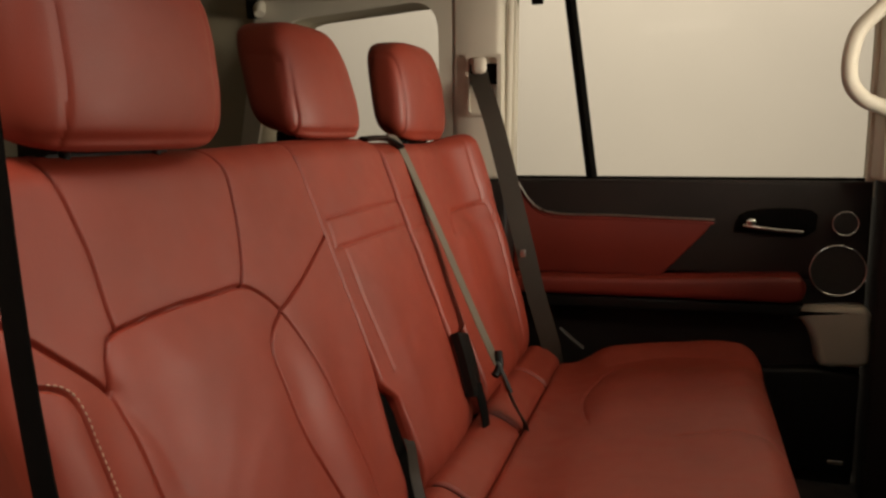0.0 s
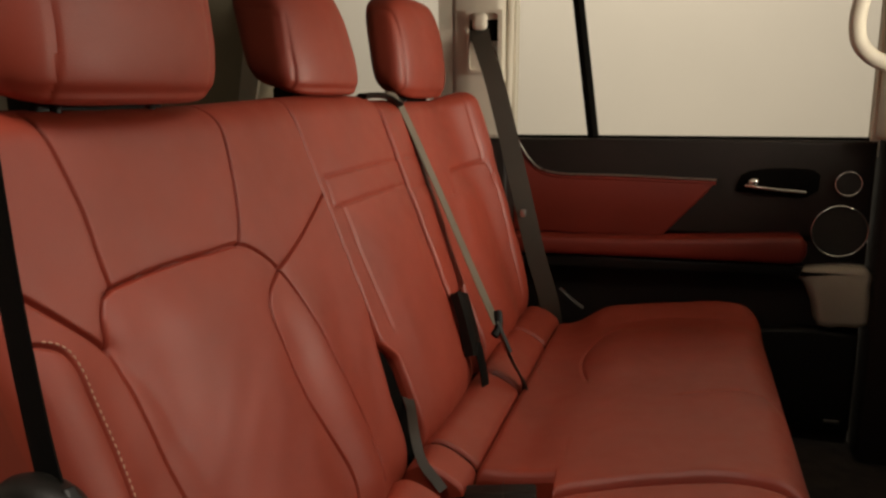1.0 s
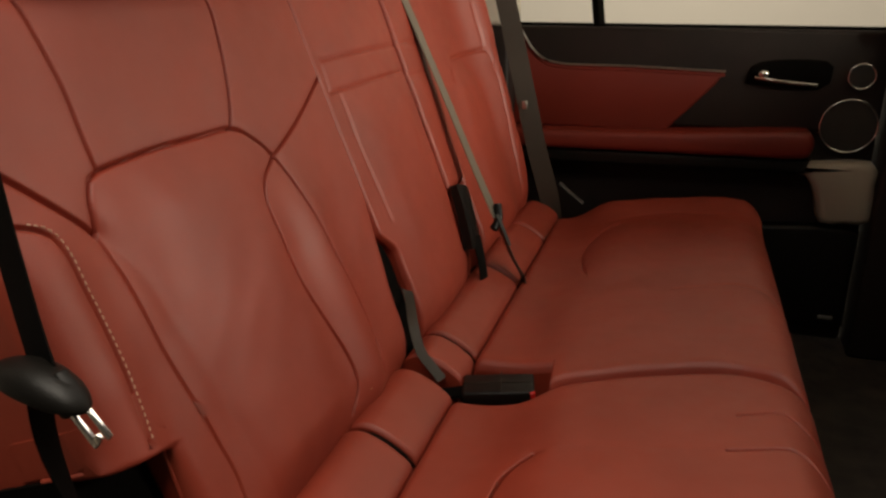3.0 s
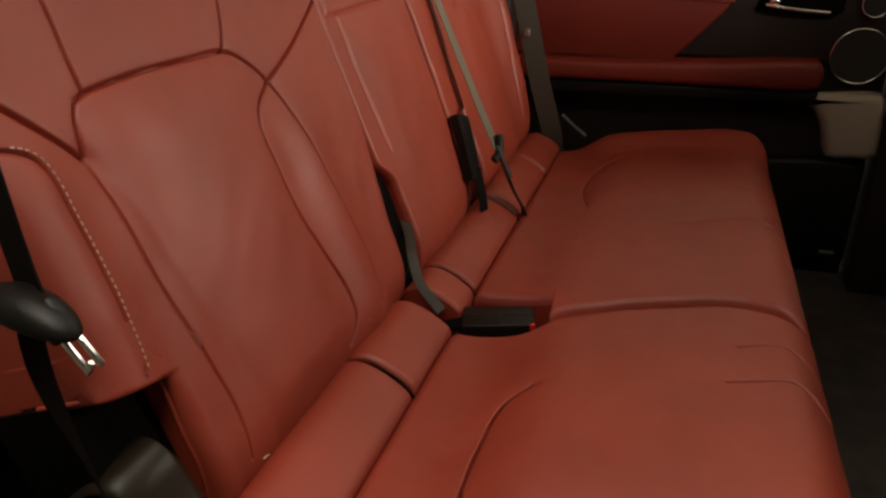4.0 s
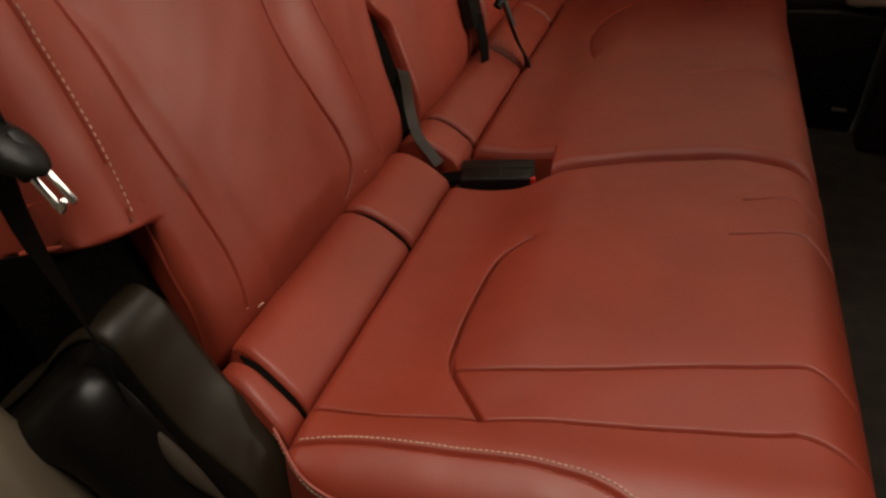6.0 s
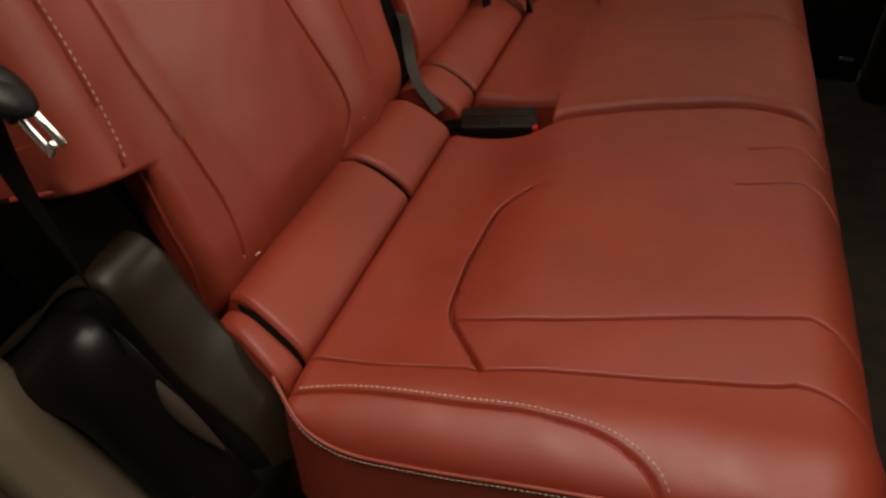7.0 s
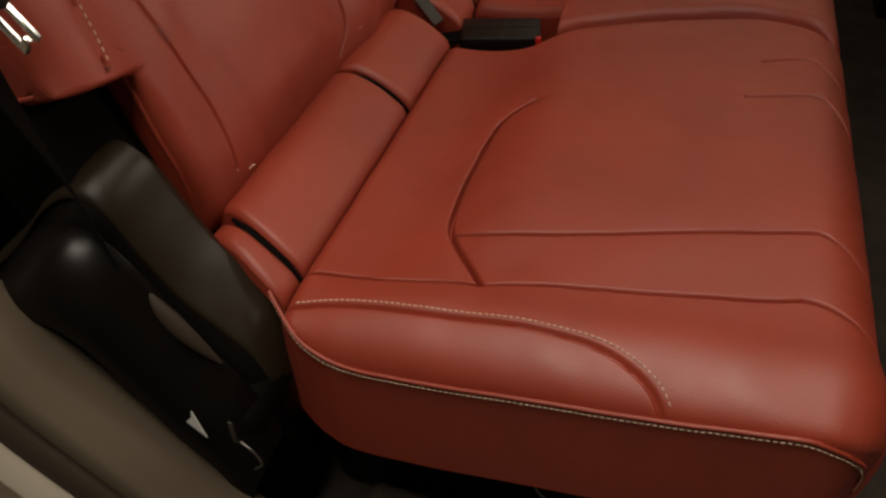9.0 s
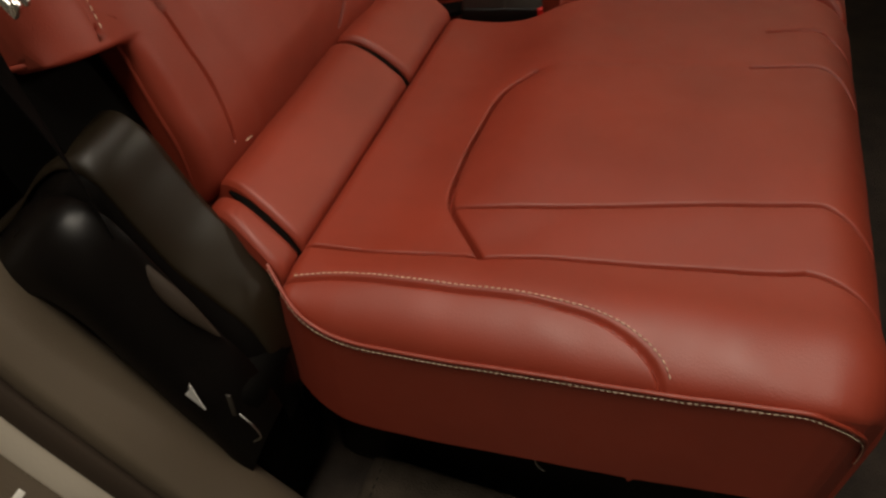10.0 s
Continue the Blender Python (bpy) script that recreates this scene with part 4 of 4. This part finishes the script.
near_belt = thing("seat_belt", "black seat belt with its guide beside the near seat", "seat belt", (-0.13, -0.05, 0.40), "seat belts")
line = smooth_line([(-0.175, -0.045, 1.10), (-0.166, -0.048, 0.90), (-0.158, -0.05, 0.78), (-0.140, -0.058, 0.69), (-0.125, -0.066, 0.655)], 0.02)
part("webbing", ribbon(bmesh.new(), line, (1.0, -0.45, 0.2), 0.047), WEBBING, near_belt)
line = smooth_line([(-0.128, -0.070, 0.655), (-0.142, -0.060, 0.60), (-0.138, -0.055, 0.55), (-0.118, -0.055, 0.49), (-0.10, -0.06, 0.43)], 0.015)
n = len(line)
part("lower_webbing", ribbon(bmesh.new(), line, [(0.65 - 1.45 * min(1, 1.5 * i / n), 0.76 - 0.16 * min(1, 1.5 * i / n), 0.0) for i in range(n)], 0.016), WEBBING, near_belt)
guide = bmesh.new()
bmesh.ops.create_uvsphere(guide, u_segments=40, v_segments=24, radius=1)
for v in guide.verts:
    x, y, z = v.co
    v.co = Vector((x * (1 - 0.1 * z), y, (z if z > 0 else 0.55 * z) - 0.18 * x * x))
bmesh.ops.transform(guide, matrix=Matrix.Translation((-0.118, -0.078, 0.654)) @ pose(0, 0, 0, 0, 8, -8) @ Matrix.Diagonal((0.042, 0.018, 0.015, 1)), verts=guide.verts)
part("guide", guide, BLACK, near_belt, "glossy black belt guide")
tip = pose(-0.082, -0.080, 0.634, 0, 40, -12) @ Matrix.Diagonal((1.2, 1.2, 1.2, 1))
tongue = bmesh.new()
box(tongue, (-0.016, -0.0015, 0.006), (0.016, 0.0015, 0.0095), 0.0008, tip)
box(tongue, (-0.016, -0.0015, -0.0095), (0.010, 0.0015, -0.005), 0.0008, tip)
box(tongue, (0.008, -0.0015, -0.0095), (0.0125, 0.0015, 0.001), 0.0008, tip)
part("tongue", tongue, CHROME, near_belt, "bright steel belt tongue")
part("tongue_cover", boxed((-0.03, -0.005, -0.012), (-0.010, 0.004, 0.012), 0.003, tip), BLACK, near_belt)


# ---- near side: hinge cover, sill, things on the floor ----
def hump(path, y_in, y_out, fall, mat, parent, name, label, n_across=32):
    """A moulded cover: a rounded ridge along the path (x, z) that falls away to the outside."""
    line = smooth_line(path, 0.003)
    verts = []
    for x, z in line:
        for k in range(n_across):
            t = k / (n_across - 1) * math.pi / 2
            y = y_in + (y_out - y_in) * math.sin(t) ** 1.25
            verts.append((x - 0.25 * fall * (1 - math.cos(t)), y, z - fall * (1 - math.cos(t) ** 0.8)))
    for x, z in line:
        verts.append((x, y_in + 0.01, z - fall))
    m, n = len(line), n_across
    faces = [(i * n + k, i * n + k + 1, (i + 1) * n + k + 1, (i + 1) * n + k) for i in range(m - 1) for k in range(n - 1)]
    faces += [(i * n, (i + 1) * n, m * n + i + 1, m * n + i) for i in range(m - 1)]
    return raw(name, verts, faces, mat, parent, label)


cover = thing("hinge_cover", "glossy black moulded hinge cover beside the near seat", "seat trim", (-0.08, -0.04, 0.1))
# Lit top in olive; the flank below is black for its shade.
hump([(-0.30, 0.33), (-0.225, 0.40), (-0.175, 0.455), (-0.142, 0.477), (-0.118, 0.468), (-0.098, 0.432), (-0.072, 0.390), (-0.042, 0.362), (-0.015, 0.335), (0.0, 0.29), (0.004, 0.22)], 0.020, -0.036, 0.016, OLIVE, cover, "shell", "")
hump([(-0.30, 0.318), (-0.225, 0.388), (-0.175, 0.443), (-0.142, 0.465), (-0.118, 0.456), (-0.098, 0.420), (-0.072, 0.378), (-0.042, 0.350), (-0.015, 0.323), (0.0, 0.278), (0.004, 0.21)], -0.020, -0.064, 0.085, GLOSS_BLACK, cover, "shaded_flank", "flank of the cover with its shade put into black")
hump([(-0.26, 0.34), (-0.18, 0.430), (-0.135, 0.455), (-0.10, 0.440), (-0.07, 0.395), (-0.04, 0.345), (-0.012, 0.305), (0.008, 0.25)], -0.055, -0.105, 0.06, GLOSS_BLACK, cover, "outer_arm", "black curved outer arm")
# Black filler added to close the view under the cover.
part("core", boxed((-0.26, -0.085, 0.06), (0.0, 0.03, 0.30), 0.02), RUBBER_AND_SHADE, cover, "plain black filler box under the cover")
lens = smooth_line([(-0.086, -0.060, 0.412), (-0.07, -0.064, 0.394), (-0.05, -0.066, 0.372), (-0.028, -0.064, 0.345)], 0.006)
gap = bmesh.new()
tube(gap, lens, [0.001 + 0.0060 * math.sin(math.pi * i / (len(lens) - 1)) for i in range(len(lens))], 10, 0.5, (0.2, -0.6, 0.8))
part("slot", gap, SLOT_BROWN, cover, "brown grey slot in the cover")

tag = thing("paper_tag", "small torn white paper label on the hinge cover", "label", (-0.03, -0.108, 0.31))
part("paper", plate([(-0.030, 0.340), (-0.032, 0.330), (-0.038, 0.322), (-0.0236, 0.307)], -0.1085, -0.1075), WHITE_PAPER, tag, "", False)
wire = thing("wire_loop", "thin grey wire loop by the seat rail", "wire", (0.0, -0.10, 0.26))
part("wire", tube(bmesh.new(), smooth_line([(0.000, -0.100, 0.300), (0.012, -0.102, 0.292), (0.016, -0.102, 0.278), (0.006, -0.100, 0.262)], 0.004), 0.0008, 6), STEEL, wire)
part("mark", boxed((-0.006, -0.1015, 0.298), (-0.002, -0.1000, 0.326), 0.0003), BRACKET, wire)

# the sill follows the wheel arch: a section swept along the door opening
rise = smooth_line([(-0.62, 0.86), (-0.48, 0.74), (-0.36, 0.62), (-0.25, 0.502), (-0.168, 0.415), (-0.126, 0.355), (-0.069, 0.285), (-0.006, 0.212), (0.08, 0.14), (0.2, 0.09), (0.6, 0.08), (1.4, 0.08)], 0.015)


def sweep(section, name, mat, parent, label=""):
    verts, n = [], len(section)
    for x, z in rise:
        verts += [(x, y, z + dz) for y, dz in section]
    faces = [(i * n + k, i * n + k + 1, (i + 1) * n + k + 1, (i + 1) * n + k) for i in range(len(rise) - 1) for k in range(n - 1)]
    return raw(name, verts, faces, mat, parent, label)


sill = thing("door_sill", "grey plastic door sill with a bright metal scuff edge", "door sill", (0.0, -0.15, 0.0))
sweep([(-0.062, -0.20), (-0.085, -0.04), (-0.092, -0.010), (-0.102, 0.002), (-0.12, 0.006), (-0.150, 0.004), (-0.156, -0.002), (-0.158, -0.024)], "cover", SILL_GREY, sill)
sweep([(-0.1585, -0.024), (-0.1610, -0.024), (-0.1630, -0.011), (-0.168, -0.013), (-0.174, -0.024), (-0.177, -0.034)], "rubber_seal", SLOT_BROWN, sill, "rounded seal beside the sill cover")
sweep([(-0.177, -0.034), (-0.179, -0.039), (-0.187, -0.043), (-0.1895, -0.052), (-0.192, -0.054), (-0.193, -0.058)], "scuff_edge", SCUFF, sill, "bright metal scuff edge")
sweep([(-0.193, -0.058), (-0.196, -0.060), (-0.26, -0.066), (-0.27, -0.08), (-0.275, -0.3)], "scuff_plate", SILL_GREY, sill, "grey scuff plate")

# worn pale lettering and a bright glint strip on the scuff plate: plain bars
letters = thing("scuff_lettering", "pale unreadable lettering on the scuff plate", "lettering", (-0.15, -0.2, 0.2))
for i, (dx, w) in enumerate(((0.0, 0.010), (0.014, 0.004), (0.022, 0.009), (0.036, 0.009), (0.050, 0.005), (0.060, 0.010))):
    x = -0.160 + dx
    z = float(np.interp(x, rise[:, 0], rise[:, 1])) - 0.0598
    slope = math.degrees(math.atan2(0.07, -0.057))
    part("bar", boxed((-w / 3, -0.004, -0.0004), (w / 3, 0.004, 0.0006), 0.0002, Matrix.Translation((x, -0.208, z - 0.0006)) @ pose(0, 0, 0, 0, 50, 0)), LIGHT_GREY, letters)
for y, x, z in ((0.104, -0.083, 0.402), (0.372, -0.088, 0.405)):
    part("thread_end", tube(bmesh.new(), [(x, y, z), (x + 0.003, y + 0.002, z + 0.003), (x + 0.004, y + 0.004, z + 0.003)], 0.0006, 6), THREAD, near_seat, "loose cream thread end")

# the brown carpeted cover of the seat rail, low beside the cushion, and a clip under the cushion
rail = thing("seat_rail_cover", "dark brown carpeted cover over the seat rail on the floor", "rail cover", (0.18, -0.02, 0.02))
part("cover", boxed((0.056, -0.06, 0.018), (0.32, 0.018, 0.080), 0.012), RAIL_BROWN, rail)
stitch_bm = bmesh.new()
for k in range(7):
    box(stitch_bm, (0.0705, -0.054 + k * 0.0095, 0.0797), (0.0717, -0.0495 + k * 0.0095, 0.0806))
part("stitching", stitch_bm, WEBBING, rail, "dark stitching", kind="stuff")
part("clip", tube(bmesh.new(), smooth_line([(0.226, -0.012, 0.222), (0.229, -0.010, 0.200), (0.233, -0.010, 0.192), (0.239, -0.012, 0.192)], 0.003), 0.0011, 6), STEEL, near_seat, "small bent steel clip")
